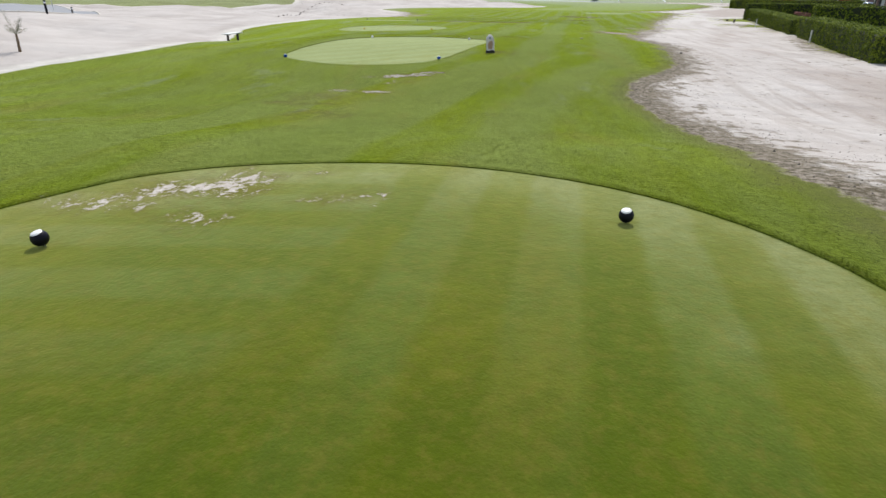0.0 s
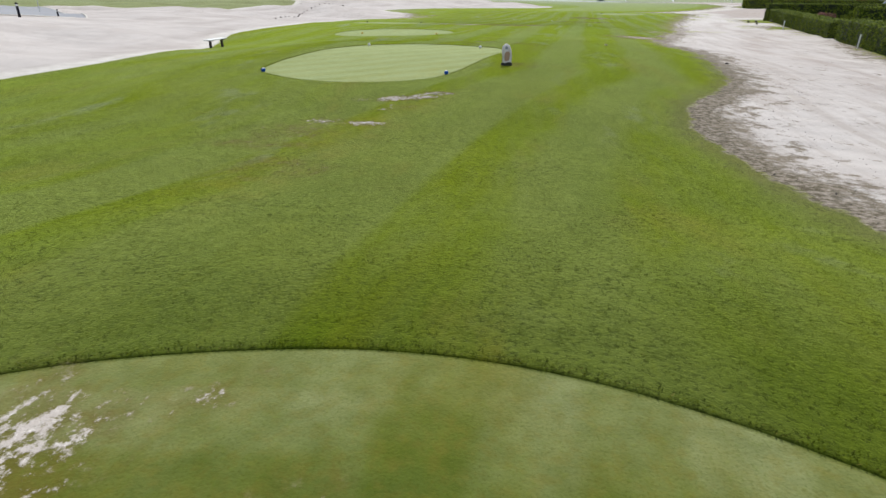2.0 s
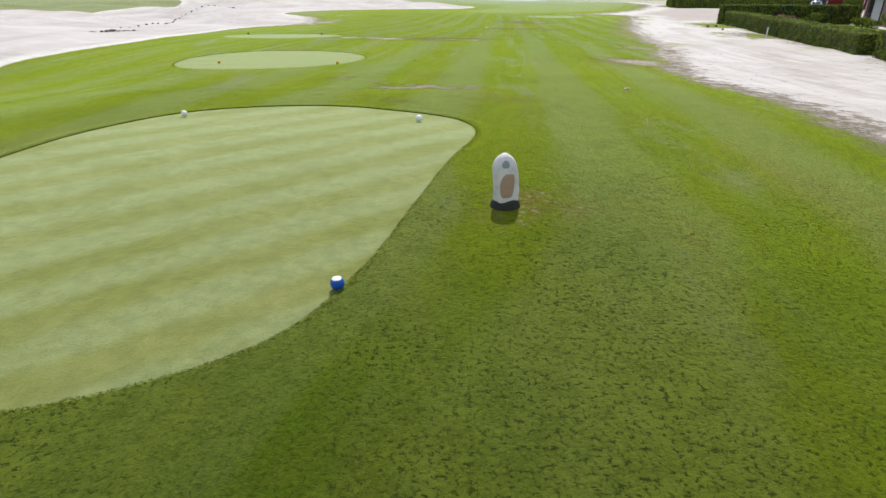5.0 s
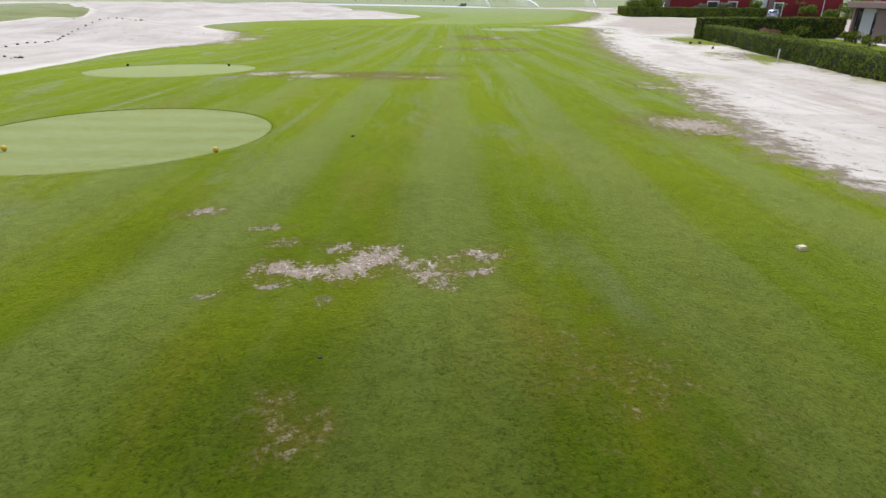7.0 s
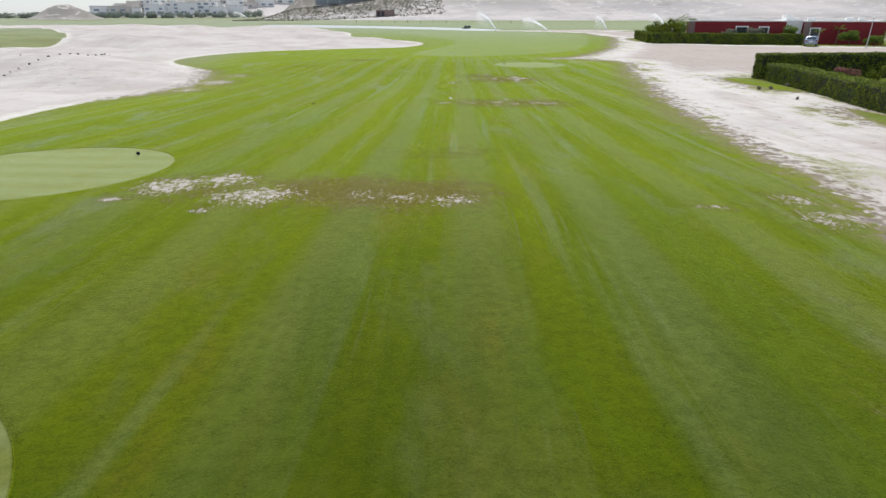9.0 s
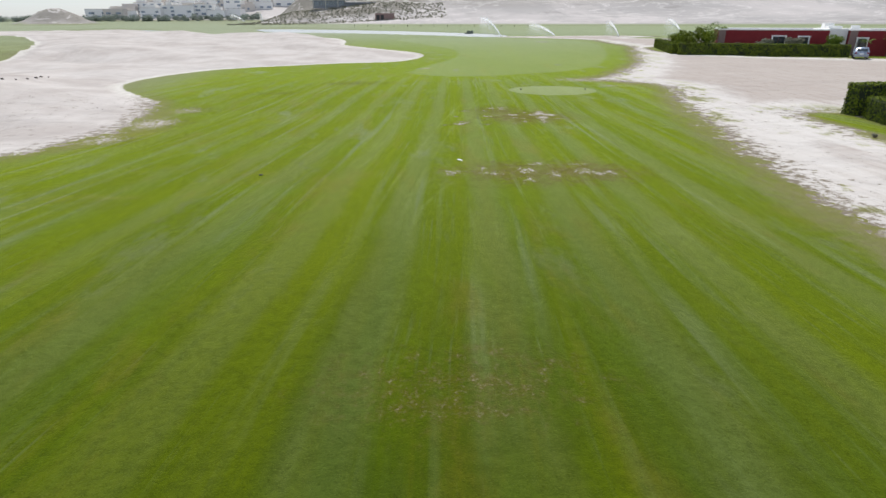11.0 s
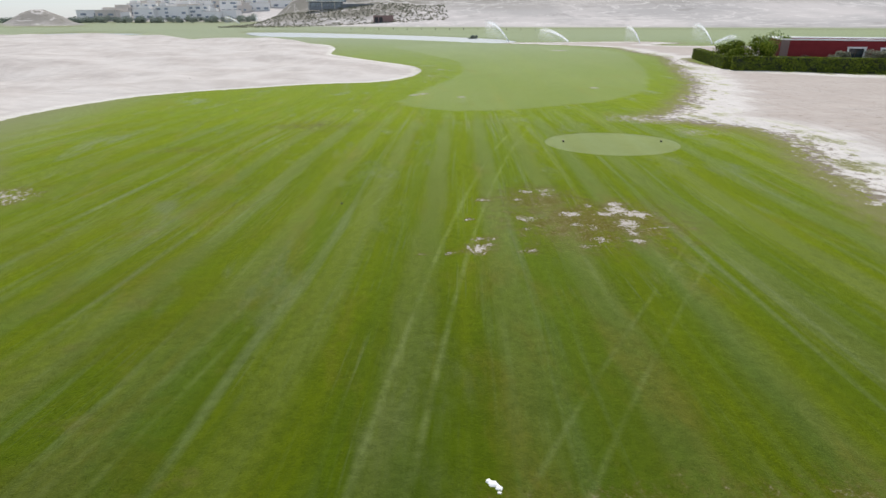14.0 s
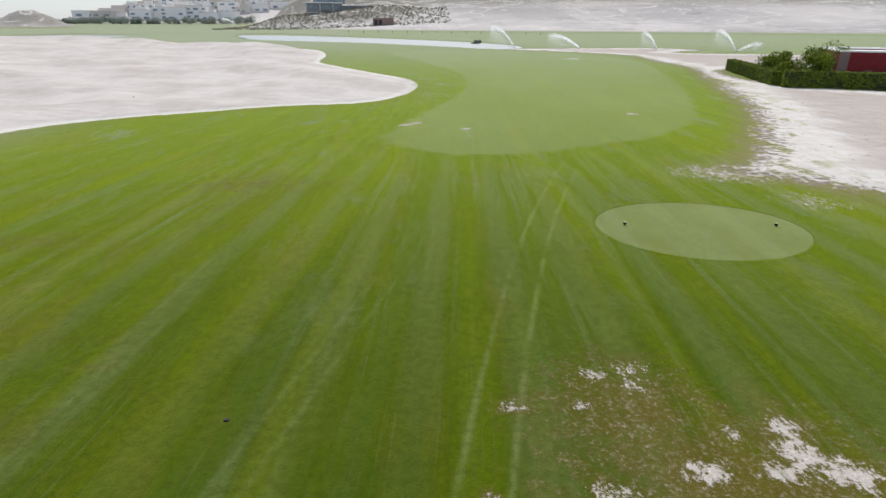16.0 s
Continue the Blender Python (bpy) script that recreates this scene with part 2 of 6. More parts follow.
    tc = t.mix(t.step(t.noise(p, 60.0, 4, 0.7), 0.48, 0.68, 0, 0.40), tc, (0.045, 0.055, 0.001))
    tc = t.mix(t.m("MULTIPLY", first, t.step(t.noise(p, 9.0, 6, 0.72), 0.44, 0.66, 0, 0.38)), tc, (0.135, 0.112, 0.018))
    c = t.mix(t.m("MULTIPLY", tee, t.m("MULTIPLY_ADD", last, -0.32, 1.0)), c, tc)
    c = t.mix(t.step(small, 0.3, 0.7, 0.0, 0.3), c, (0.026, 0.046, 0.0006))
    c = t.mix(t.step(fine, 0.5, 0.75, 0.0, 0.18), c, (0.105, 0.14, 0.009))
    smooth = t.m("MULTIPLY", tee, t.m("MULTIPLY_ADD", t.m("MULTIPLY", first, cut), -0.6, 0.8))
    soft = t.m("MAXIMUM", t.m("MAXIMUM", t.m("MAXIMUM", t.m("MULTIPLY", pale, 1.2), t.m("MULTIPLY", thinned, 0.7)), t.m("MULTIPLY", band, t.step(y, 18, 45, 0.34, 0.36))), t.m("MAXIMUM", t.m("MULTIPLY", fair, 1.2), smooth))
    tint = t.mix(t.m("MINIMUM", soft, 1.0), (0.79, 0.93, 0.02), (0.94, 0.97, 0.57))
    tint = t.mix(t.step(dry, 0.52, 0.72, 0, 0.45), tint, (0.88, 0.78, 0.20))
    tint = t.mix(t.m("MULTIPLY", t.m("MULTIPLY", first, tee), 0.6), tint, (0.94, 0.88, 0.32))
    aside = t.m("MULTIPLY", t.step(x, -15, -24, 0, 0.7), t.step(y, 50, 70))
    c, tint = t.mix(aside, c, (0.105, 0.105, 0.040)), t.mix(aside, tint, (0.84, 0.82, 0.55))
    # distance haze put into the colour: far turf turns paler and greyer
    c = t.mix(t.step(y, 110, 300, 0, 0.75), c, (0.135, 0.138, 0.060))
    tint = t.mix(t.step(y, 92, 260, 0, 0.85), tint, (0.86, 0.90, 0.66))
    return c, tee, small, fine, tint


def back_lit(t, tint, amount, normal=None):
    """Adds the light that low turf passes on towards a low eye."""
    sh = t.node("ShaderNodeBsdfSheen")
    t.put(t.mix(amount, (0, 0, 0), t.mix(GLOW, (0, 0, 0), tint)), sh.inputs["Color"])
    sh.inputs["Roughness"].default_value = 0.42
    if normal is not None:
        t.put(normal, sh.inputs["Normal"])
    both = t.node("ShaderNodeAddShader")
    t.t.links.new(t.bsdf.outputs[0], both.inputs[0]), t.t.links.new(sh.outputs[0], both.inputs[1])
    t.t.links.new(both.outputs[0], t.t.nodes["Material Output"].inputs[0])
    return both


GLOW = 0.5


def ground_material():
    t = Tree("ground_turf_and_sand")
    p = t.pos()
    x, y, _ = t.xyz(p)
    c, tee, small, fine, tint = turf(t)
    grit = t.noise(p, 55.0, 2)
    lump = t.noise(p, 13.0, 3, 0.6)
    # shade between the tufts of the longer turf, painted in as dark gaps
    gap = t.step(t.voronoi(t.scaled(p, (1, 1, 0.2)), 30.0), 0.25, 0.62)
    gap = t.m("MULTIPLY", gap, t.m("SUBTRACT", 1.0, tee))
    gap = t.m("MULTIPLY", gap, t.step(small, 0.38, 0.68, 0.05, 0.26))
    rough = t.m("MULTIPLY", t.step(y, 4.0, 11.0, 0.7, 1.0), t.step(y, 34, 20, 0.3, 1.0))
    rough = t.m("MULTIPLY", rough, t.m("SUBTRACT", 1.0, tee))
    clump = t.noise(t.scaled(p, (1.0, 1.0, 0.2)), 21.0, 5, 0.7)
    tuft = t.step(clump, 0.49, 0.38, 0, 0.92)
    # lighter clump heads paint in the tufts' sunlit tips
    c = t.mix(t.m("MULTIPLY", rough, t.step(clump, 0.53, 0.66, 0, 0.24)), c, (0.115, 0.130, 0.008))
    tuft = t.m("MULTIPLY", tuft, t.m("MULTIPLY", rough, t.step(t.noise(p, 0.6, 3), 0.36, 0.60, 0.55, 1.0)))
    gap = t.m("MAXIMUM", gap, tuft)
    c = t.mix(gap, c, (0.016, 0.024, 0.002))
    # dry earth and bare sand inside the turf
    n = t.m("SUBTRACT", t.noise(p, 1.7, 6, 0.68), 0.5)
    n2 = t.m("SUBTRACT", t.noise(t.scaled(p, (1.5, 0.8, 1)), 4.6, 5, 0.7), 0.5)
    bare = t.attr("bare")
    n3 = t.m("SUBTRACT", t.noise(p, 13.0, 4, 0.7), 0.5)
    n4 = t.m("SUBTRACT", t.noise(p, 38.0, 3, 0.7), 0.5)
    worn_f = t.m("ADD", bare, t.m("MULTIPLY_ADD", n, 1.0, t.m("MULTIPLY_ADD", n2, 2.3, t.m("MULTIPLY_ADD", n3, 1.7, t.m("MULTIPLY", n4, 0.8)))))
    dry = t.m("ADD", t.attr("dry"), t.m("MULTIPLY_ADD", n, 1.2, t.m("MULTIPLY_ADD", n2, 0.8, t.m("MULTIPLY", n3, 0.25))))
    dried = t.m("MULTIPLY", t.step(dry, 0.10, 0.80, 0, 0.66), t.step(t.attr("dry"), 0.03, 0.25))
    c = t.mix(dried, c, t.mix(t.step(n3, -0.04, 0.22), (0.10, 0.064, 0.014), (0.20, 0.145, 0.080)))
    dusty = t.m("MULTIPLY", t.step(t.m("MULTIPLY_ADD", n4, 0.7, t.m("MULTIPLY_ADD", n2, 0.5, n3)), 0.02, 0.34, 0, 0.36), t.step(dried, 0.10, 0.6))
    c = t.mix(dusty, c, (0.46, 0.41, 0.36))
    open_f = t.m("MULTIPLY", t.step(worn_f, 0.48, 0.88), t.step(bare, 0.14, 0.40))
    # the large sand
    sd = t.attr("sand")
    rag = t.m("MAXIMUM", t.step(t.m("MULTIPLY_ADD", y, -0.06, x), -3.0, 4.0, 0.18, 1.0), t.m("MULTIPLY", t.m("MULTIPLY", t.step(y, 68, 75), t.step(y, 97, 90)), 0.85))
    n0 = t.m("SUBTRACT", t.noise(t.scaled(p, (1.0, 0.6, 1)), 0.55, 5, 0.65), 0.5)
    edge = t.m("ADD", t.m("MULTIPLY", n0, 3.0), t.m("MULTIPLY_ADD", n, 3.0, t.m("MULTIPLY", n2, 1.6)))
    e = t.m("MULTIPLY_ADD", edge, t.m("MULTIPLY", rag, t.m("MULTIPLY", t.step(y, 55, 75, 1.0, 1.45), t.step(y, 17, 34, 0.22, 1.0))), sd)
    thatch = t.m("MULTIPLY", t.step(t.m("MULTIPLY", e, t.step(y, 42, 66, 2.8, 0.75)), -2.2, -0.1), t.step(sd, -3.0, -0.5))
    c = t.mix(t.m("MULTIPLY", thatch, t.m("MULTIPLY", rag, t.step(y, 22, 36, 0.35, 0.85))), c, t.mix(t.noise(p, 3.0, 5, 0.7), (0.085, 0.082, 0.026), (0.215, 0.185, 0.105)))
    # thin grass still holding in the sand's margin
    held = t.m("MULTIPLY", t.step(t.noise(t.scaled(p, (1.0, 0.55, 1)), 0.42, 6, 0.68), 0.52, 0.60), t.m("MULTIPLY", t.step(sd, 5.0, 1.5), t.m("MULTIPLY", t.step(x, 3, 7), t.step(y, 40, 60))))
    sandy = t.m("MAXIMUM", t.m("MULTIPLY", t.step(e, -0.06, 0.14), t.m("SUBTRACT", 1.0, t.m("MULTIPLY", held, t.step(t.noise(p, 4.0, 5, 0.7), 0.38, 0.52, 0.3, 0.95)))), open_f)
    s1, s2 = t.noise(p, 0.11, 4, 0.6), t.noise(t.scaled(p, (1, 0.35, 1)), 0.8, 3, 0.6)
    sc = t.mix(t.step(s1, 0.36, 0.64), (0.52, 0.485, 0.46), (0.43, 0.39, 0.365))
    sc = t.mix(t.step(s2, 0.42, 0.72, 0, 0.3), sc, (0.60, 0.565, 0.54))
    # darker swirls put the shading of dune hollows into the sand's colour
    swirl = t.noise(t.scaled(p, (0.5, 1.0, 1)), 0.28, 4, 0.6, 0.8)
    sc = t.mix(t.step(swirl, 0.50, 0.70, 0, 0.36), sc, (0.34, 0.30, 0.275))
    # pale rim of drifted sand, and trodden grey earth further in on the right
    sc = t.mix(t.m("MULTIPLY", t.step(t.m("MULTIPLY_ADD", n0, 2.0, sd), 1.6, 0.4), t.m("MULTIPLY", t.step(sd, -0.5, 0.2, 0, 0.7), t.m("SUBTRACT", 1.15, rag))), sc, (0.68, 0.66, 0.61))
    tracks = t.noise(t.scaled(p, (1.5, 0.13, 1)), 1.0, 5, 0.65, 0.4)
    sc = t.mix(t.m("MULTIPLY", t.step(tracks, 0.46, 0.62, 0, 0.6), t.step(x, 2, 8)), sc, (0.35, 0.30, 0.265))
    trodden = t.m("MULTIPLY", t.step(t.m("MULTIPLY_ADD", n0, 6.0, sd), 4.2, 7.0, 0, 0.75), t.step(x, 4, 9))
    sc = t.mix(trodden, sc, (0.385, 0.335, 0.30))
    drift = t.m("MULTIPLY", t.m("MULTIPLY", t.step(t.m("MULTIPLY_ADD", n0, 5.0, sd), 5.2, 3.4), t.step(x, 2, 8)), t.step(y, 48, 76, 0.2, 0.65))
    sc = t.mix(drift, sc, (0.60, 0.575, 0.545))
    clod = t.step(t.m("ADD", t.noise(p, 1.9, 6, 0.75), t.step(sd, 2.6, 0.0, 0, 0.17)), 0.57, 0.69)
    sc = t.mix(t.m("MULTIPLY", clod, rag), sc, t.mix(small, (0.13, 0.11, 0.075), (0.27, 0.23, 0.185)))
    sc = t.mix(t.step(grit, 0.55, 0.72, 0, 0.3), sc, (0.33, 0.29, 0.26))
    # bare earth, roots and clods just inside the turf's edge
    verge = t.step(t.m("MULTIPLY_ADD", n, 2.2, t.m("MULTIPLY_ADD", n2, 1.5, sd)), 1.25, 0.35)
    verge = t.m("MULTIPLY", verge, t.m("MULTIPLY", t.step(x, 2, 4), t.step(y, 20, 50, 0.95, 0.15)))
    sc = t.mix(verge, sc, t.mix(t.step(t.noise(p, 9.0, 5, 0.75), 0.40, 0.64), (0.085, 0.072, 0.045), (0.30, 0.26, 0.215)))
    crumb = t.mix(t.step(t.noise(p, 6.0, 6, 0.78), 0.50, 0.68), (0.285, 0.225, 0.19), (0.56, 0.52, 0.48))
    crumb = t.mix(t.step(t.noise(p, 24.0, 4, 0.7), 0.56, 0.68, 0, 0.8), crumb, (0.74, 0.71, 0.66))
    crumb = t.mix(t.step(t.noise(p, 19.0, 4, 0.7), 0.45, 0.36, 0, 0.8), crumb, (0.10, 0.085, 0.05))
    crumb = t.mix(t.m("ADD", t.step(y, 21, 17, 0, 0.5), t.step(y, 38, 44, 0, 0.5)), crumb, (0.62, 0.59, 0.55))
    sc = t.mix(t.m("MULTIPLY", open_f, t.step(sd, 0.3, -0.5)), sc, crumb)
    c = t.mix(sandy, c, sc)
    # hillside: paler earth, dark scrub and rills
    hill = t.step(t.attr("hill"), 0.1, 0.6)
    hc = t.mix(t.step(t.noise(p, 0.013, 5, 0.6), 0.4, 0.62), (0.50, 0.465, 0.45), (0.38, 0.36, 0.35))
    rill = t.noise(t.scaled(p, (0.06, 0.012, 0.05)), 1.0, 6, 0.7, 1.5)
    hc = t.mix(t.step(rill, 0.52, 0.64, 0, 0.6), hc, (0.36, 0.34, 0.33))
    hc = t.mix(t.step(rill, 0.36, 0.30, 0, 0.5), hc, (0.66, 0.62, 0.6))
    scrub = t.m("MULTIPLY", t.step(t.noise(p, 0.35, 4, 0.7), 0.52, 0.62), t.attr("scrub"))
    hc = t.mix(t.m("MULTIPLY", t.attr("scrub"), 0.85), hc, (0.20, 0.185, 0.155))
    hc = t.mix(t.m("MULTIPLY", scrub, 0.5), hc, (0.14, 0.14, 0.105))
    # dirt roads and slides across the slope
    cutting = t.noise(t.scaled(p, (0.010, 0.030, 0.06)), 1.0, 5, 0.6, 2.2)
    hc = t.mix(t.m("MULTIPLY", t.step(t.m("ABSOLUTE", t.m("SUBTRACT", cutting, 0.5)), 0.018, 0.005), 0.6), hc, (0.62, 0.59, 0.57))
    hc = t.mix(t.step(t.noise(t.scaled(p, (0.02, 0.03, 0.08)), 1.0, 6, 0.72), 0.54, 0.66, 0, 0.6), hc, (0.27, 0.255, 0.24))
    c = t.mix(hill, c, hc)
    h = t.m("ADD", t.m("MULTIPLY", lump, 0.8), t.m("MULTIPLY", grit, 0.5))
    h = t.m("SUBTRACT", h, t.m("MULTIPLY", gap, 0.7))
    h = t.m("ADD", h, t.m("MULTIPLY", t.m("MULTIPLY", clump, rough), 0.8))
    h = t.m("ADD", h, t.m("MULTIPLY", open_f, t.m("MULTIPLY", t.noise(p, 17.0, 5, 0.75), 2.2)))
    strength = t.m("MULTIPLY_ADD", tee, -0.2, 0.5)
    bn = t.node("ShaderNodeBump")
    t.put(strength, bn.inputs["Strength"])
    bn.inputs["Distance"].default_value = 0.03
    t.put(h, bn.inputs["Height"])
    dunes = t.m("MULTIPLY_ADD", t.noise(t.scaled(p, (0.8, 1.0, 1)), 1.5, 3, 0.5), 0.28, t.noise(t.scaled(p, (0.6, 1.0, 1)), 0.42, 2, 0.5))
    wave = t.bump(t.m("MULTIPLY", t.step(sd, 0.2, 2.5), dunes), 1.0, 0.32, bn.outputs[0])
    grassy = t.m("SUBTRACT", 1.0, t.m("MAXIMUM", t.m("MAXIMUM", sandy, dried), t.m("MAXIMUM", hill, t.m("MULTIPLY", t.m("MULTIPLY", thatch, rag), 0.6))))
    # sheen is held back where the gap shade is painted
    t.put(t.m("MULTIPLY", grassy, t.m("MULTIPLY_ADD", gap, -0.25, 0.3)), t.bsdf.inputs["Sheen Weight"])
    t.bsdf.inputs["Sheen Roughness"].default_value = 0.3
    t.put(tint, t.bsdf.inputs["Sheen Tint"])
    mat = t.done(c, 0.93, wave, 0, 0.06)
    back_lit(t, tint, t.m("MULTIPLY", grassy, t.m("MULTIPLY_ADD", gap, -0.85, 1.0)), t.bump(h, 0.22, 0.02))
    return mat


def blade_material():
    t = Tree("grass_blades")
    c, _, _, _, tint = turf(t)
    r = t.island()
    c = t.mix(t.step(r, 0.0, 1.0, 0.0, 0.45), c, (0.095, 0.125, 0.003))
    c = t.mix(t.step(r, 0.88, 0.97, 0, 0.5), c, (0.2, 0.17, 0.06))
    up = t.node("ShaderNodeCombineXYZ")      # a lawn is lit as a sheet
    up.inputs[2].default_value = 1.0
    mat = t.done(c, 0.8, up.outputs[0], 0, 0.03)
    t.bsdf.inputs["Sheen Weight"].default_value = 0.3
    t.bsdf.inputs["Sheen Roughness"].default_value = 0.3
    t.put(tint, t.bsdf.inputs["Sheen Tint"])
    tr = t.node("ShaderNodeBsdfTranslucent")
    t.put(c, tr.inputs[0])
    mx = t.node("ShaderNodeMixShader")
    mx.inputs[0].default_value = 0.2
    both = back_lit(t, tint, 1.0, up.outputs[0])
    t.t.links.new(both.outputs[0], mx.inputs[1]), t.t.links.new(tr.outputs[0], mx.inputs[2])
    t.t.links.new(mx.outputs[0], t.t.nodes["Material Output"].inputs[0])
    return mat


def leaf_material(name, dark, light, glow=0.35):
    t = Tree(name)
    r = t.island()
    o = t.pos()
    c = t.mix(t.step(r, 0, 1), dark, light)
    c = t.mix(t.step(t.noise(o, 1.6, 4), 0.45, 0.7, 0, 0.6), c, tuple(v * 0.6 for v in dark))
    mat = t.done(c, 0.65, None, 0, 0.12)
    tr = t.node("ShaderNodeBsdfTranslucent")
    t.put(c, tr.inputs[0])
    mx = t.node("ShaderNodeMixShader")
    mx.inputs[0].default_value = glow
    t.t.links.new(t.bsdf.outputs[0], mx.inputs[1]), t.t.links.new(tr.outputs[0], mx.inputs[2])
    t.t.links.new(mx.outputs[0], t.t.nodes["Material Output"].inputs[0])
    return mat


def water_material():
    t = Tree("lake_water")
    p = t.pos()
    h = t.noise(t.scaled(p, (1, 0.4, 1)), 1.4, 4, 0.6)
    return t.done((0.22, 0.25, 0.25), 0.42, t.bump(h, 0.8, 0.3), 0, 1.0)


def spray_material():
    t = Tree("water_spray")
    o = t.pos()
    f = t.step(t.noise(o, 2.5, 5, 0.7), 0.25, 0.7, 0.45, 1.0)
    f = t.m("MULTIPLY", f, t.attr("mist"))
    tp = t.node("ShaderNodeBsdfTransparent")
    mx = t.node("ShaderNodeMixShader")
    mat = t.done((0.92, 0.94, 0.95), 0.6)
    tl = t.node("ShaderNodeBsdfTranslucent")
    tl.inputs[0].default_value = (0.92, 0.94, 0.95, 1)
    drops = t.node("ShaderNodeMixShader")
    drops.inputs[0].default_value = 0.85
    t.t.links.new(t.bsdf.outputs[0], drops.inputs[1]), t.t.links.new(tl.outputs[0], drops.inputs[2])
    t.put(f, mx.inputs[0])
    t.t.links.new(tp.outputs[0], mx.inputs[1]), t.t.links.new(drops.outputs[0], mx.inputs[2])
    t.t.links.new(mx.outputs[0], t.t.nodes["Material Output"].inputs[0])
    return mat


def glass_material(name, tint=(0.03, 0.04, 0.05)):
    t = Tree(name)
    return t.done(t.mix(t.step(t.noise(t.obj(), 1.2, 2), 0.4, 0.6), tint, tuple(v * 1.8 for v in tint)), 0.06, None, 0, 0.8)


GROUND, BLADES = ground_material(), blade_material()
LEAF = leaf_material("hedge_leaf", (0.040, 0.075, 0.006), (0.26, 0.32, 0.028), 0.10)
LEAF_TREE = leaf_material("tree_leaf", (0.06, 0.10, 0.02), (0.26, 0.36, 0.06))
LEAF_GREY = leaf_material("grey_leaf", (0.18, 0.19, 0.13), (0.34, 0.33, 0.26))
LEAF_PINK = leaf_material("flowering_leaf", (0.16, 0.09, 0.06), (0.42, 0.2, 0.2))
# pale leaf for far trees, with distance haze put into its colour
LEAF_HAZED = leaf_material("hazed_leaf", (0.20, 0.24, 0.21), (0.36, 0.40, 0.34))
HEDGE_CORE = worn("hedge_core", (0.022, 0.03, 0.012), 0.9, 0.4, 3.0, (0.05, 0.035, 0.02))
BARK = worn("bark", (0.16, 0.11, 0.07), 0.9, 0.5, 8.0, (0.06, 0.045, 0.03), 0.8)
BLACK = worn("black_paint", (0.004, 0.004, 0.010), 0.4, 0.06, 20, (0.03, 0.028, 0.022), 0.1, 0.0, 0.18)
WHITE = worn("white_paint", (0.80, 0.80, 0.78), 0.45, 0.12, 20, (0.4, 0.36, 0.3), 0.1)
BLUE = worn("blue_paint", (0.008, 0.085, 0.42), 0.4, 0.08, 20, (0.05, 0.06, 0.1), 0.1, 0.0, 0.25)
YELLOW = worn("yellow_paint", (0.72, 0.46, 0.03), 0.4, 0.15, 20, (0.25, 0.15, 0.05), 0.1)
STEEL = worn("galvanised_steel", (0.5, 0.51, 0.52), 0.4, 0.2, 10, (0.25, 0.22, 0.2), 0.1, 0.8)
STONE = worn("granite", (0.66, 0.62, 0.60), 0.85, 0.55, 7.0, (0.30, 0.25, 0.23), 0.9)
PLAQUE = worn("tan_stone_face", (0.40, 0.26, 0.17), 0.8, 0.4, 12.0, (0.3, 0.25, 0.2), 0.4)
SOIL = worn("dark_edging", (0.03, 0.03, 0.024), 0.95, 0.4, 9.0, (0.06, 0.06, 0.03), 0.9)
CONCRETE = worn("pale_concrete", (0.58, 0.55, 0.50), 0.85, 0.35, 5.0, (0.3, 0.27, 0.22), 0.6)
DARKWOOD = worn("dark_timber", (0.05, 0.04, 0.033), 0.8, 0.4, 9.0, (0.1, 0.08, 0.06), 0.5)
RED = worn("dark_red_render", (0.22, 0.017, 0.022), 0.85, 0.35, 0.9, (0.13, 0.03, 0.03), 0.4)
MAUVE = worn("mauve_render", (0.25, 0.17, 0.155), 0.85, 0.35, 0.9, (0.16, 0.11, 0.1), 0.4)
PLASTER = worn("white_render", (0.84, 0.83, 0.81), 0.8, 0.2, 0.8, (0.5, 0.45, 0.4), 0.4)
CREAM = worn("cream_render", (0.62, 0.57, 0.52), 0.8, 0.3, 0.8, (0.42, 0.37, 0.32), 0.4)
SHUTTER = worn("pale_grey_panel", (0.55, 0.55, 0.56), 0.6, 0.25, 2.0, (0.4, 0.38, 0.36), 0.2)
FRAME = worn("dark_window_frame", (0.03, 0.03, 0.035), 0.5, 0.2, 6.0)
SLATE = worn("grey_concrete_wall", (0.27, 0.29, 0.32), 0.8, 0.35, 0.6, (0.18, 0.18, 0.2), 0.4)
# second glass is lightened for far windows, haze put into its tint
GLASS, GLASS_HAZED = glass_material("window_glass"), glass_material("hazed_glass", (0.16, 0.19, 0.23))
CAR = worn("silver_blue_car_paint", (0.30, 0.36, 0.46), 0.25, 0.1, 3.0, (0.3, 0.28, 0.25), 0.05, 0.4)
TYRE = worn("tyre_rubber", (0.02, 0.02, 0.02), 0.9, 0.3, 20)
LAMP_WHITE = worn("white_lamp_glass", (0.8, 0.8, 0.76), 0.3, 0.1, 10)
CRUMB = worn("dry_earth_crumbs", (0.40, 0.335, 0.285), 0.95, 0.5, 9.0, (0.22, 0.17, 0.13), 0.6)
ROCK = worn("dark_rock", (0.10, 0.085, 0.075), 0.9, 0.5, 5.0, (0.2, 0.17, 0.14), 0.9)
ASPHALT = worn("pale_asphalt", (0.27, 0.28, 0.30), 0.9, 0.35, 1.5, (0.4, 0.37, 0.34), 0.7)
CHAMOIS = worn("valve_box_plastic", (0.55, 0.48, 0.30), 0.6, 0.3, 12, (0.3, 0.25, 0.15), 0.2)
WATER, SPRAY = water_material(), spray_material()


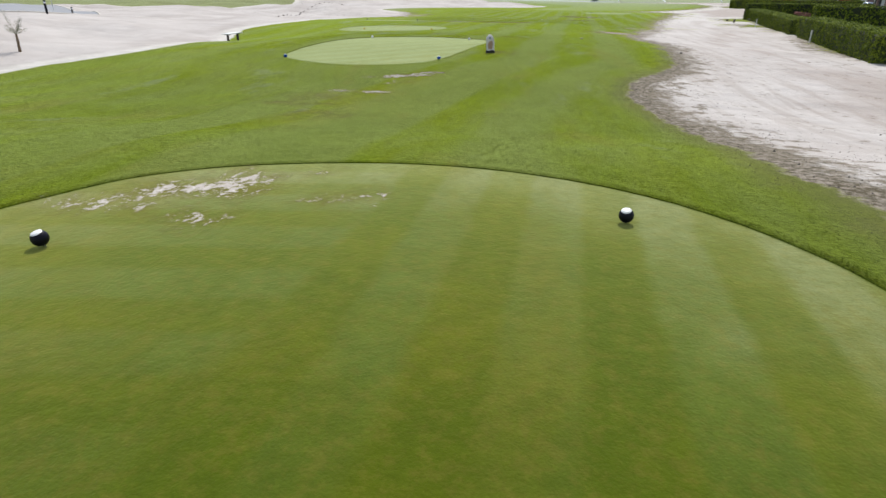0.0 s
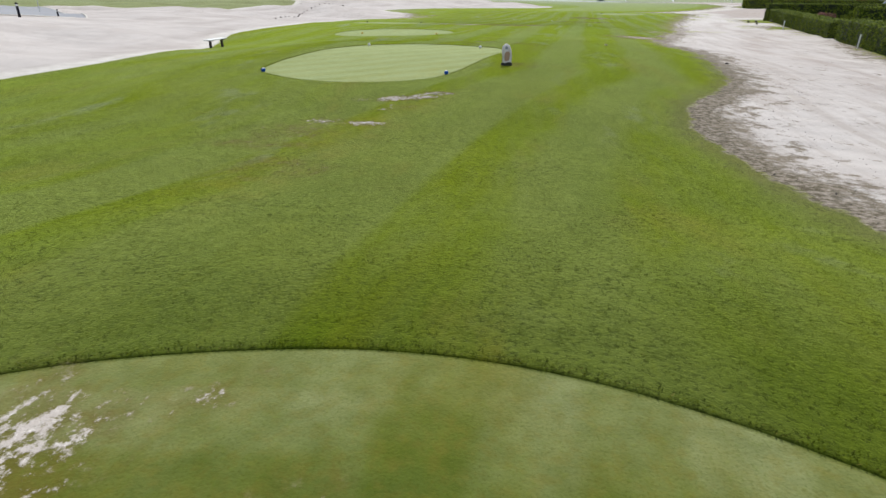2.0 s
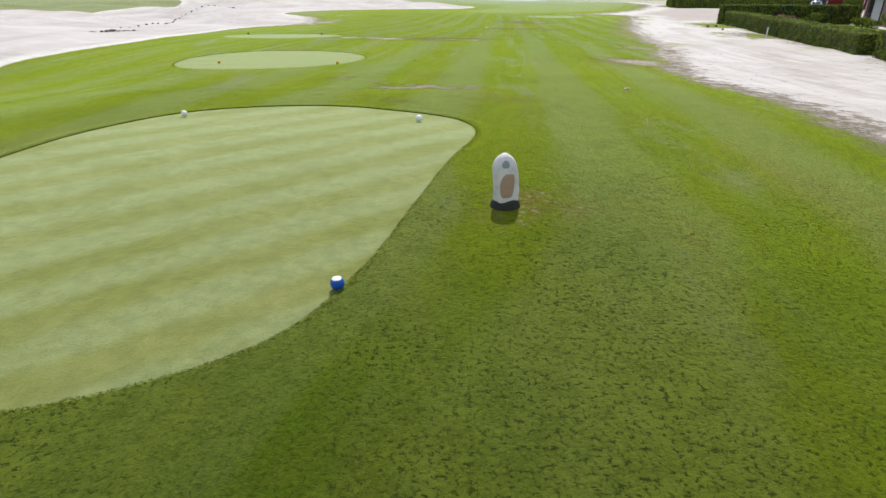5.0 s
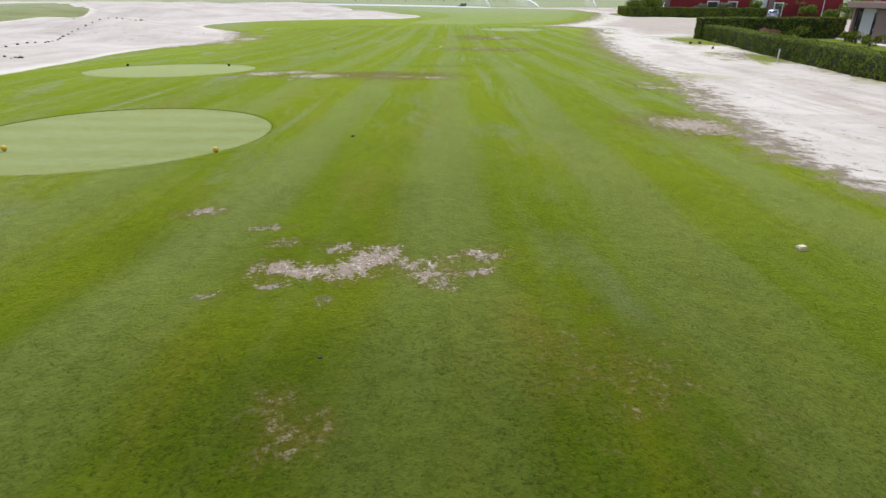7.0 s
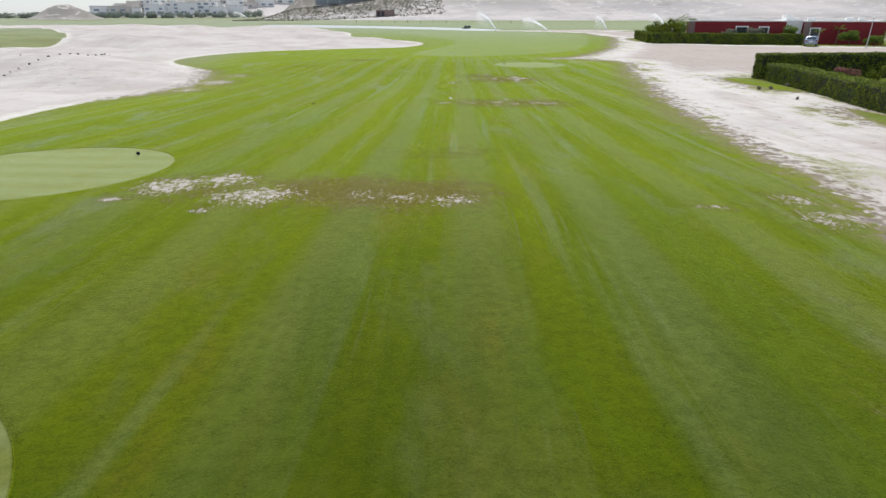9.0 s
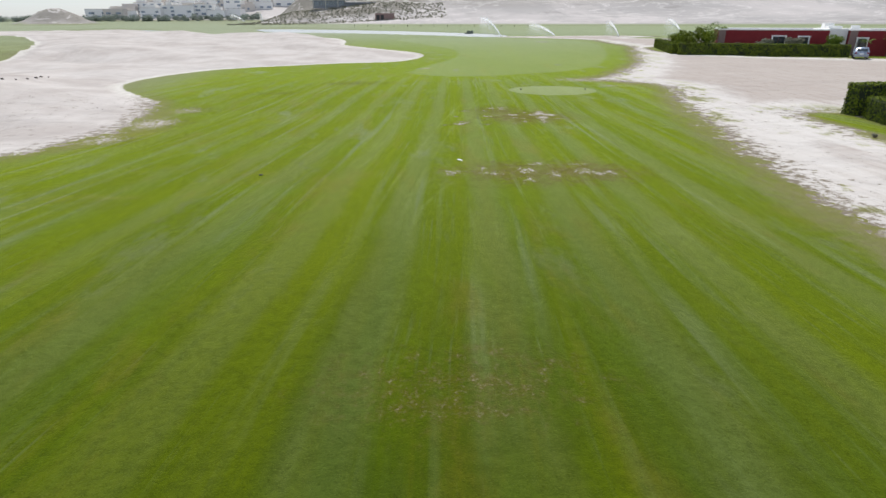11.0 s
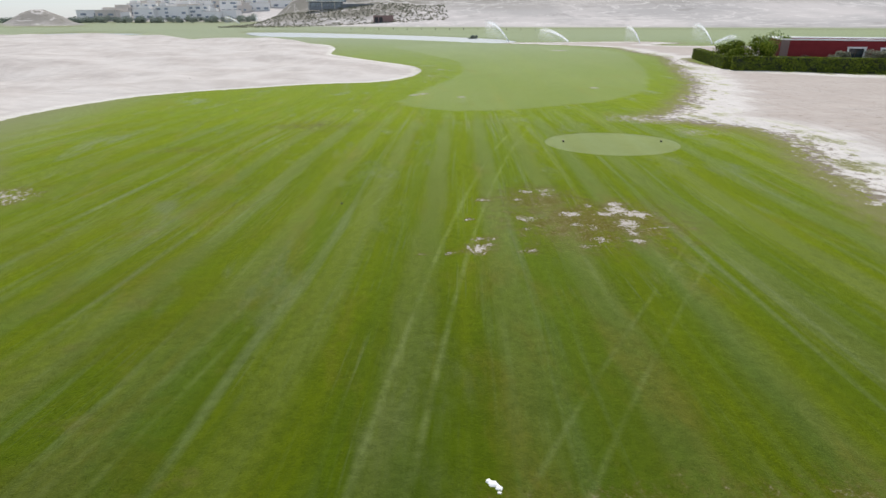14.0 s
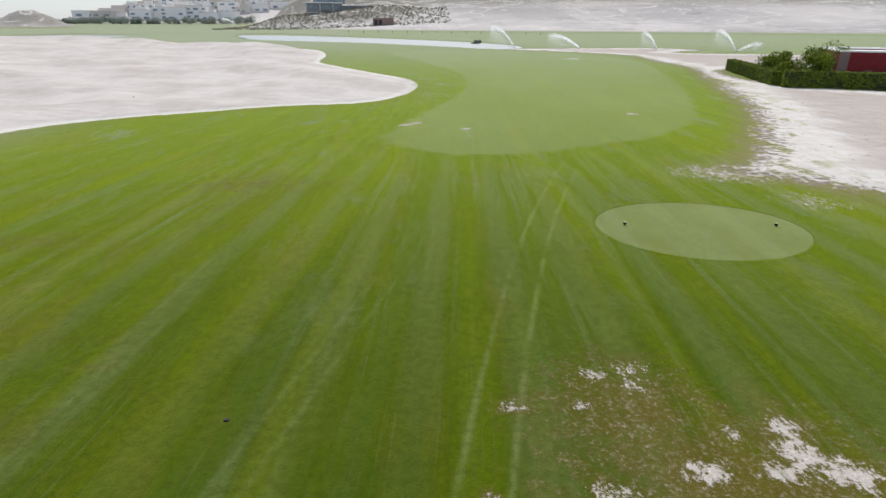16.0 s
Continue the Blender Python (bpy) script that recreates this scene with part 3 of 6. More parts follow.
# ---- mesh helpers ----
def part(name, bm, material, parent=None, label="", smooth=False):
    """Links a bmesh as one mesh object, under a thing or a part."""
    me = bpy.data.meshes.new(name)
    bm.to_mesh(me)
    bm.free()
    me.materials.append(material)
    if smooth:
        me.polygons.foreach_set("use_smooth", [True] * len(me.polygons))
    ob = new(name, me)
    if parent is not None:
        ob.parent = parent
    if label:
        tagged(ob, label)
    return ob


def thing(name, m, label, category, group="", kind=""):
    ob = new(name)
    ob.matrix_basis = m
    return tagged(ob, label, category, group, kind)


def raw(name, verts, faces, material, parent=None, smooth=False, attrs=()):
    """A mesh object from arrays; all faces have the same number of corners."""
    verts, faces = np.asarray(verts, np.float32), np.asarray(faces, np.int32)
    me = bpy.data.meshes.new(name)
    n = faces.shape[1]
    me.vertices.add(len(verts)), me.loops.add(faces.size), me.polygons.add(len(faces))
    me.vertices.foreach_set("co", verts.ravel())
    me.loops.foreach_set("vertex_index", faces.ravel())
    me.polygons.foreach_set("loop_start", np.arange(0, faces.size, n, dtype=np.int32))
    me.polygons.foreach_set("use_smooth", np.full(len(faces), smooth))
    for key, values in attrs:
        me.attributes.new(key, "FLOAT", "POINT").data.foreach_set("value", np.asarray(values, np.float32))
    me.materials.append(material)
    me.update(calc_edges=True)
    ob = new(name, me)
    if parent is not None:
        ob.parent = parent
    return ob


def box(bm, c, s, bevel=0.0, rz=0.0, taper=1.0):
    m = pose(*c, 0, 0, rz) @ Matrix.Diagonal((*s, 1))
    made = bmesh.ops.create_cube(bm, size=1, matrix=m)["verts"]
    if taper != 1.0:
        top = c[2]
        for v in made:
            if v.co.z > top:
                v.co.x, v.co.y = c[0] + (v.co.x - c[0]) * taper, c[1] + (v.co.y - c[1]) * taper
    if bevel:
        edges = list({e for v in made for e in v.link_edges})
        bmesh.ops.bevel(bm, geom=edges, offset=bevel, segments=2, affect="EDGES", profile=0.7)


def tube(bm, points, radii, seg=8, caps=True):
    """A round bar along points."""
    rings, pts = [], [Vector(p) for p in points]
    for i, p in enumerate(pts):
        ahead = (pts[min(i + 1, len(pts) - 1)] - pts[max(i - 1, 0)]).normalized()
        side = ahead.cross(Vector((0.13, 0.97, 0.2))).normalized()
        up = side.cross(ahead)
        r = radii[i] if isinstance(radii, (list, tuple)) else radii
        rings.append([bm.verts.new(p + (side * math.cos(a) + up * math.sin(a)) * r) for a in (2 * math.pi * k / seg for k in range(seg))])
    for a, b in zip(rings, rings[1:]):
        for k in range(seg):
            bm.faces.new((a[k], a[(k + 1) % seg], b[(k + 1) % seg], b[k]))
    if caps:
        bm.faces.new(rings[0][::-1]), bm.faces.new(rings[-1])


def lathe(bm, profile, seg=24):
    """Turns a profile of (radius, height) about z."""
    rings = []
    for r, z in profile:
        if r < 1e-5:
            rings.append([bm.verts.new((0, 0, z))])
        else:
            rings.append([bm.verts.new((r * math.cos(2 * math.pi * k / seg), r * math.sin(2 * math.pi * k / seg), z)) for k in range(seg)])
    for a, b in zip(rings, rings[1:]):
        for k in range(seg):
            q = [a[k % len(a)], a[(k + 1) % len(a)], b[(k + 1) % len(b)], b[k % len(b)]]
            q = list(dict.fromkeys(q))
            if len(q) > 2:
                bm.faces.new(q)


def leaves(name, centres, size, material, parent, rng, normals=None, spread=0.8):
    """Many single leaves, each a bent pair of triangles."""
    n = len(centres)
    a = rng.normal(size=(n, 3))
    if normals is not None:
        a = a * spread + normals
    a /= np.linalg.norm(a, axis=1, keepdims=True)
    b = np.cross(a, rng.normal(size=(n, 3)))
    b /= np.linalg.norm(b, axis=1, keepdims=True)
    c = np.cross(a, b)
    s = size * rng.uniform(0.6, 1.3, (n, 1))
    tip, left, right = centres + b * s, centres + c * s * 0.42 + a * s * 0.12, centres - c * s * 0.42 + a * s * 0.12
    v = np.stack([centres - b * s * 0.7, right, tip, left], 1).reshape(-1, 3)
    k = np.arange(n)[:, None] * 4
    return raw(name, v, np.concatenate([k + [0, 1, 2], k + [0, 2, 3]]), material, parent)


# ---- the plan ----
def smooth_line(points, closed=True, steps=8):
    """A Catmull-Rom curve through control points."""
    p = np.array(points, float)
    n = len(p)
    out = []
    for i in range(n if closed else n - 1):
        q = [p[(i + k) % n] if closed else p[min(max(i + k, 0), n - 1)] for k in (-1, 0, 1, 2)]
        for t in np.arange(steps) / steps:
            out.append(0.5 * (2 * q[1] + (q[2] - q[0]) * t + (2 * q[0] - 5 * q[1] + 4 * q[2] - q[3]) * t * t + (3 * q[1] - q[0] - 3 * q[2] + q[3]) * t ** 3))
    return np.array(out)


def inside_by(poly, x, y):
    """Signed distance to a closed line, positive inside."""
    x, y = np.asarray(x, float).ravel(), np.asarray(y, float).ravel()
    best, odd = np.full(x.shape, 1e18), np.zeros(x.shape, bool)
    for (ax, ay), (bx, by) in zip(poly, np.roll(poly, -1, 0)):
        dx, dy = bx - ax, by - ay
        f = np.clip(((x - ax) * dx + (y - ay) * dy) / max(dx * dx + dy * dy, 1e-12), 0, 1)
        np.minimum(best, (x - ax - f * dx) ** 2 + (y - ay - f * dy) ** 2, out=best)
        if ay != by:
            odd ^= ((ay > y) != (by > y)) & (x < (bx - ax) * (y - ay) / (by - ay) + ax)
    return np.where(odd, 1, -1) * np.sqrt(best)


def ellipse(cx, cy, rx, ry, turn=0.0, n=64):
    a = np.linspace(0, 2 * np.pi, n, endpoint=False)
    u, v = rx * np.cos(a), ry * np.sin(a)
    c, s = math.cos(radians(turn)), math.sin(radians(turn))
    return np.stack([cx + c * u - s * v, cy + s * u + c * v], 1)


SAND_RIGHT = smooth_line([
    (6.0, -60), (6.2, -8), (6.0, 2.5), (5.7, 3.8), (5.9, 6.4), (5.7, 8.6), (5.4, 11.5), (5.4, 14), (6.0, 16.4), (7.3, 18.8), (8.2, 22.5), (8.6, 26), (9.0, 30.5), (8.2, 34.5),
    (8.6, 37.2), (9.5, 40.5), (10.4, 44.1), (12, 49.4), (13.7, 57.8), (15.2, 66), (17.0, 73), (19.0, 80.6), (20.8, 87.5), (23.6, 96), (21.6, 100.4), (18.4, 102.9), (21.6, 105.6), (26.2, 113), (32, 124),
    (38.3, 140.7), (43.7, 156), (47, 166), (48.1, 182), (49, 198.5), (39.5, 212), (27.5, 224), (43, 228), (67, 231), (77, 221), (81, 203), (300, 185), (400, -60)], steps=5)
SAND_LEFT = smooth_line([
    (-14.2, -60), (-14.2, -8), (-13.9, 13.7), (-13.5, 16.2), (-13.0, 20.6), (-14.4, 27.6), (-17.6, 37.6), (-17.4, 41.4), (-16.5, 47.8), (-17.4, 57.8), (-18.1, 66.8),
    (-17.3, 72.1), (-15.3, 77), (-14.7, 82.5), (-15.5, 87.4), (-16.9, 91.5), (-20.6, 96.5), (-23.3, 101.5), (-23.4, 107.6), (-21.1, 115.0), (-17.6, 119.4), (-12.4, 122.6),
    (-6.9, 125.8), (0, 128), (3.5, 133.5), (4.9, 141.2), (3.8, 149.9), (-1.2, 159.2), (-6.2, 169.1), (-10.4, 179), (-11.6, 198.5), (-16.6, 218.5), (-29.7, 229.8), (-43.7, 236),
    (-79, 278), (-103, 292), (-137, 282), (-200, 240), (-320, 160), (-320, -60)], steps=5)
GRASS_ISLAND = smooth_line([(-53.5, 136.5), (-56.4, 126), (-62, 108), (-76, 95), (-110, 88), (-165, 105), (-150, 190), (-110, 215), (-84, 195), (-63, 158.6)], steps=6)
LAWNS = [
    smooth_line([(27.4, 73.5), (29.4, 80.0), (29.0, 82.8), (27.0, 82.6), (26.2, 78.5), (25.9, 75.0)], steps=6),
    smooth_line([(24.2, 59.5), (25.2, 63.5), (24.6, 65.5), (23.5, 63.0), (23.0, 60.5)], steps=6),
    smooth_line([(23.5, 47.5), (36.0, 46.0), (38.0, 58.0), (43.5, 80.5), (31.0, 80.6), (27.0, 64.0)], steps=6),
    smooth_line([(18.5, 25.5), (33.0, 23.5), (36.0, 42.0), (23.0, 44.2)], steps=6),
    smooth_line([(47.5, 141.5), (80.0, 126.0), (95.0, 160.0), (55.0, 165.0)], steps=6),
]
FAIRWAY = smooth_line([(2.1, 112), (4.6, 107.7), (8.2, 106.7), (12.2, 107.8), (16, 109.8), (21.5, 114), (27, 123), (37.5, 152), (44.5, 185), (35, 210), (14, 219), (1.2, 207), (6.3, 180), (11, 157.6), (9.8, 139), (5, 122.3)], steps=6)
TEES = [
    smooth_line([(5.22, 0.85), (5.0, 1.42), (4.57, 2.08), (3.95, 2.68), (3.15, 3.17), (2.2, 3.49), (1.2, 3.55), (0.2, 3.35), (-0.68, 3.0), (-1.4, 2.45), (-1.8, 1.8), (-2.1, 1.0),
                 (-2.3, -0.8), (-2.1, -4), (0, -7.2), (3, -7.6), (5.3, -5), (5.6, -1.8), (5.45, -0.2)], steps=6),
    smooth_line([(-6.6, 18.8), (-6.85, 20.3), (-6.7, 22.0), (-6.2, 24.3), (-5.25, 25.95), (-3.9, 26.68), (-2.3, 26.85), (-0.9, 26.4), (0.4, 25.6), (0.8, 24.4), (0.32, 22.7),
                 (-0.12, 20.9), (-0.5, 19.35), (-1.05, 18.1), (-2.05, 17.4), (-3.1, 17.12), (-4.4, 17.25), (-5.6, 17.85)], steps=6),
    ellipse(-6.95, 38.6, 3.75, 3.45, 0),
    ellipse(-10.4, 53.0, 3.7, 3.65, 5),
    ellipse(13.55, 95.2, 3.6, 2.85, -4),
]
LAKE = smooth_line([(-65, 343), (-48.7, 294), (-27.6, 277), (-6.7, 263.7), (12.6, 243.6), (27, 227), (35.5, 238), (31.7, 259), (11.8, 290), (-21, 323), (-47, 344)], steps=6)
POND = smooth_line([(-123, 294), (-110, 304), (-100, 315), (-107, 330), (-135, 338), (-143, 316)], steps=6)
MOUND = (-206, 442, 19.5, 9.4)
# bare spots: centre, half widths, weight; below zero the turf is dried out but not open
BARE = [
    (-0.3, 2.45, 0.4, 0.45, 0.85), (-0.75, 2.2, 0.45, 0.25, 0.8), (-1.3, 1.65, 0.6, 0.25, 0.62), (-0.15, 1.41, 0.28, 0.22, 0.72), (0.42, 2.92, 0.2, 0.1, 0.55), (0.6, 3.22, 0.12, 0.12, 0.45), (0.74, 2.16, 0.3, 0.12, 0.66), (1.25, 2.24, 0.18, 0.26, 0.62),
    (-1.63, 14.95, 0.2, 0.15, 1.1), (-1.38, 15.15, 0.34, 0.20, 1.08), (-1.18, 15.34, 0.34, 0.17, 1.05), (-0.92, 15.35, 0.22, 0.14, 0.95), (-0.65, 15.42, 0.26, 0.13, 1.05), (-0.85, 15.65, 0.22, 0.14, 0.7), (-0.65, 15.95, 0.2, 0.2, 0.85), (-0.48, 15.8, 0.14, 0.12, 0.9), (-0.34, 16.04, 0.2, 0.12, 0.72), (-0.15, 15.95, 0.14, 0.12, 0.85), (-1.94, 14.96, 0.3, 0.16, 0.42), (-2.3, 14.78, 0.3, 0.2, 0.44), (-1.31, 14.36, 0.17, 0.1, 0.68), (-0.99, 14.25, 0.17, 0.12, 0.64), (-0.83, 14.31, 0.17, 0.12, 0.56), (-1.22, 14.04, 0.16, 0.14, 0.64), (-1.5, 13.9, 0.3, 0.14, 0.46), (-2.4, 15.2, 0.25, 0.15, 0.42), (-1.46, 12.55, 0.5, 0.2, 0.8), (-2.4, 12.6, 0.36, 0.26, 0.75), (-2.5, 11.5, 0.8, 0.6, -0.5), (-2.8, 10.4, 0.9, 0.36, -0.5),
    (-1.52, 30.5, 0.32, 0.24, 1.0), (-1.06, 30.4, 0.4, 0.24, 1.05), (-0.7, 30.38, 0.34, 0.26, 1.05), (-0.46, 30.75, 0.32, 0.28, 1.05), (-0.26, 31.0, 0.24, 0.2, 1.0), (0.07, 30.5, 0.28, 0.22, 1.05), (0.28, 30.2, 0.28, 0.22, 1.05), (0.4, 29.9, 0.16, 0.16, 0.95), (0.98, 30.8, 0.32, 0.14, 0.9), (0.83, 30.25, 0.18, 0.14, 0.9), (-1.56, 31.4, 0.2, 0.14, 0.8), (-1.5, 30.0, 0.2, 0.12, 0.8), (-2.2, 29.75, 0.16, 0.12, 0.8), (-0.9, 29.6, 0.16, 0.14, 0.75), (-0.85, 28.0, 0.3, 0.3, -0.28),
    (-3.08, 32.75, 0.3, 0.2, 0.85), (-1.95, 32.0, 0.32, 0.14, 0.75), (-0.87, 31.2, 0.25, 0.14, 0.8), (-0.9, 27.6, 0.34, 0.36, -0.44), (8.2, 39.6, 1.5, 1.3, 1.0), (10.5, 49.0, 0.9, 0.8, 0.58),
    (-5.8, 50.6, 0.9, 0.9, 0.85), (-4.5, 51.2, 0.8, 0.9, 0.8), (-3.3, 49.5, 1.2, 0.9, 0.78), (-4.3, 48.3, 0.4, 0.2, 0.8), (-1.4, 49.9, 1.7, 1.0, -0.9), (-4.6, 50.2, 1.9, 1.0, -0.6), (0.3, 49.4, 1.7, 1.0, -0.95), (-0.6, 49.3, 0.6, 0.5, 0.56), (0.4, 49.0, 0.6, 0.45, 0.6),
    (1.4, 48.7, 0.8, 0.5, 0.66), (-6.75, 49.4, 0.34, 0.16, 0.95), (10.4, 47.5, 1.1, 0.9, 0.64), (7.9, 48.2, 0.58, 0.24, 0.7), (4.2, 69.6, 0.34, 0.34, 0.69), (4.45, 68.8, 0.57, 0.34, 0.72),
    (5.95, 69.2, 0.48, 0.69, 0.69), (6.6, 70.4, 0.57, 0.34, 0.64), (6.9, 68.5, 0.34, 0.63, 0.69), (8.25, 69.0, 0.52, 0.57, 0.79), (8.7, 68.6, 0.3, 0.34, 0.84), (9.2, 68.7, 0.18, 0.69, 0.79),
    (5.75, 67.8, 0.34, 0.57, 0.56), (8.2, 70.2, 0.63, 0.15, 0.69), (4.45, 66.9, 0.23, 0.23, 0.64), (5.6, 69.0, 2.2, 1.4, -0.66), (7.9, 68.9, 1.9, 1.3, -0.72), (6.6, 67.6, 2.4, 0.8, -0.5), (3.0, 69.0, 0.7, 0.7, 0.5), (10.1, 85.0, 0.28, 0.4, 0.95), (10.0, 84.3, 0.45, 0.5, 1.05), (10.5, 83.8, 0.5, 0.5, 1.05), (9.4, 83.9, 0.4, 0.22, 0.95), (9.8, 82.8, 0.42, 0.5, 1.0),
    (9.65, 81.95, 0.22, 0.3, 0.95), (9.5, 81.2, 0.3, 0.2, 0.95), (8.2, 84.0, 0.42, 0.32, 0.95), (8.05, 82.85, 0.24, 0.2, 0.98), (8.4, 81.4, 0.25, 0.3, 0.85), (7.85, 80.9, 0.4, 0.14, 0.85),
    (8.5, 82.5, 0.2, 0.4, 0.8), (6.5, 83.6, 0.5, 0.3, 0.75), (6.3, 82.6, 0.2, 0.15, 0.8), (8.9, 83.2, 2.2, 1.9, -0.78), (7.4, 85.6, 1.4, 1.5, -0.66), (7.15, 86.9, 0.3, 0.3, 0.72), (7.83, 86.5, 0.3, 0.4, 0.75), (6.6, 85.9, 0.16, 0.2, 0.9), (9.1, 84.9, 0.2, 0.25, 0.9), (5.24, 85.95, 0.24, 0.14, 1.1), (3.55, 80.6, 0.15, 0.15, 0.9), (2.75, 80.57, 0.14, 0.12, 0.9), (8.0, 87.0, 0.5, 0.3, 0.6), (10.8, 82.4, 0.5, 0.14, 0.72), (6.0, 80.6, 0.3, 0.2, 0.75),
    (4.5, 83.7, 0.12, 0.16, 1.0), (4.75, 81.7, 0.35, 0.2, 0.85), (4.45, 80.9, 0.35, 0.45, 0.88), (4.9, 81.2, 0.22, 0.15, 0.9), (-3.0, 101.4, 2.6, 1.4, -0.42), (18.5, 102.5, 3.2, 2.0, 0.7), (-13.6, 82.5, 1.5, 2.2, 0.8), (-14.2, 77.5, 1.2, 1.4, 0.75), (-13.2, 87.5, 1.2, 1.2, 0.7),
    (-8.8, 95, 1.8, 0.9, -0.35), (7.6, 143, 0.7, 1.1, 0.8), (8.6, 142.2, 0.5, 0.8, 0.8), (3.4, 116.3, 0.5, 0.5, 1.0), (4.3, 117.2, 0.45, 0.5, 1.0), (7.4, 114.7, 0.45, 0.45, 0.95), (20.8, 120.7, 0.5, 0.7, 0.95), (34.8, 187.7, 2.2, 2.4, 1.0), (1.8, 54.5, 1.9, 1.0, -0.36), (11.6, 41.5, 1.0, 0.9, 0.6),
    (19.5, 98, 1.8, 1.6, 0.6), (-0.25, 7.8, 0.9, 0.8, -0.15), (-1.7, 8.7, 1.0, 0.7, -0.35), (1.7, 28, 1.2, 1.7, -0.25), (1.45, 21.1, 0.6, 0.5, -0.5), (0.9, 20.7, 0.4, 0.3, -0.5),
]
_PY = np.array([-400, -2, 4.2, 7, 12, 15, 19, 23, 28, 33, 37, 50, 56, 65, 76, 86, 95, 103, 120, 146, 170, 300, 2000.0])
_PZ = np.array([0, 0, 0, -0.45, -0.68, -0.55, -0.41, -0.35, -0.32, -0.38, -0.42, -0.45, -0.68, -0.9, -1.15, -1.2, -1.0, -0.95, -1.0, -1.1, -1.1, -1.2, -1.2])
_yy = np.arange(-400, 2000, 0.5)
_zz = np.interp(_yy, _PY, _PZ)
_zz = np.convolve(np.pad(_zz, 3, "edge"), np.ones(7) / 7, "valid")


def wobble(x, y, scale, seed=0.0):
    """Smooth, uneven swell of about -1 to 1, made of a few crossing waves."""
    x, y = x / scale, y / scale
    s = np.sin(x * 1.0 + 2.1 * np.sin(y * 0.61 + seed) + seed) + np.sin(y * 1.13 + 1.7 * np.sin(x * 0.53 - seed) + 2 * seed)
    return 0.35 * s + 0.3 * np.sin((x + y) * 1.9 + 1.3 * np.sin(x * 1.4 - y * 0.8) + seed)


def ramp(v, a, b):
    f = np.clip((v - a) / (b - a), 0, 1)
    return f * f * (3 - 2 * f)


def hills(x, y):
    """Height of the far hillside, the rocky knoll, the town's hill and the spoil heap."""
    right = ramp(x, -70, 40) * np.maximum(y - 372 + 0.12 * x, 0) * 0.125 * (1 + 0.18 * wobble(x, y, 45, 1.0))
    knoll = ramp(x, -92, -58) * (1 - 0.7 * ramp(x, -12, 25)) * (7.4 * ramp(y, 402, 442) + 13 * ramp(y, 456, 500)) * (1 + 0.08 * wobble(x, y, 14, 2.0))
    behind = ramp(y, 620, 860) * ramp(x, -420, -180) * 34 * (1 + 0.2 * wobble(x, y, 60, 3.0))
    r = np.hypot(x - MOUND[0], y - MOUND[1])
    heap = MOUND[3] * (1 - ramp(r, 2.0, MOUND[2] * 1.25)) * (1 + 0.06 * wobble(x, y, 6, 0.5))
    return right, knoll, behind, heap


def fields(x, y):
    """Sand, tee, fairway, bare and hill values of the plan at points."""
    x, y = np.asarray(x, float).ravel(), np.asarray(y, float).ravel()
    sand = np.maximum(inside_by(SAND_RIGHT, x, y), np.minimum(inside_by(SAND_LEFT, x, y), -inside_by(GRASS_ISLAND, x, y)))
    for lawn in LAWNS:
        lawn_in = inside_by(lawn, x, y)
        sand = np.minimum(sand, -lawn_in - 1.3 * ramp(lawn_in, -0.1, 0.5))
    tee = np.max([inside_by(t, x, y) for t in TEES], axis=0)
    fair = inside_by(FAIRWAY, x, y)
    bare, dry = np.zeros(len(x)), np.zeros(len(x))
    for cx, cy, rx, ry, w in BARE:
        r2 = ((x - cx) / rx) ** 2 + ((y - cy) / ry) ** 2
        if w > 0:
            bare = np.maximum(bare, w * np.exp(-0.8 * r2))
        dry = np.maximum(dry, abs(w) * (1.0 if w < 0 else 0.8 if cy < 95 else 0.2) * np.exp(-0.42 * r2))
    right, knoll, behind, heap = hills(x, y)
    hill = np.clip((right + knoll + behind * 0.6 + heap) / 2.0, 0, 1)
    scrub = np.clip(ramp(knoll, 1, 4) + 0.8 * ramp(right, 11, 19) + 0.8 * ramp(heap, 0.2, 1.5), 0, 1)
    return dict(sand=np.clip(sand, -9, 9), tee=np.clip(tee, -4, 4), fair=np.clip(fair, -4, 4), bare=bare, dry=dry, hill=hill, scrub=scrub)


def ground_z(x, y):
    """Height of the ground."""
    x, y = np.broadcast_arrays(np.asarray(x, float), np.asarray(y, float))
    shape = x.shape
    x, y = x.ravel(), y.ravel()
    z = np.interp(y, _yy, _zz) - 0.5 * ramp(x, 2, 16) * ramp(y, 2, 16) * (1 - ramp(y, 45, 80))
    left = inside_by(SAND_LEFT, x, y)
    dune = ramp(left, 0.5, 9)
    z = z + dune * (0.36 * wobble(x, y, 3.6, 0.7) + 0.75 * wobble(x, y, 11, 1.9) + 0.2) + 0.7 * dune * ramp(y, 115, 165)
    z = z + 0.05 * ramp(inside_by(SAND_RIGHT, x, y), 0, 3) * wobble(x, y, 2.3, 4.0)
    z = z - 1.1 * ramp(inside_by(LAKE, x, y), -2, 3) - 1.1 * ramp(inside_by(POND, x, y), -2, 3)
    z = z - 0.60 * np.exp(-(((x + 16.5) / 6.0) ** 2) - ((y - 32.5) / 7.0) ** 2)
    z = z + 0.9 * ramp(y, 300, 380)
    # the second tee is a low platform at its far end
    z = z + 0.14 * ramp(y, 18.5, 24.5) * (1 - ramp(y, 28.2, 31)) * (1 - ramp(x, 0.8, 4)) * ramp(x, -12, -7.5)
    for h in hills(x, y):
        z = z + h
    return z.reshape(shape)


def gz(x, y):
    return float(ground_z(x, y))


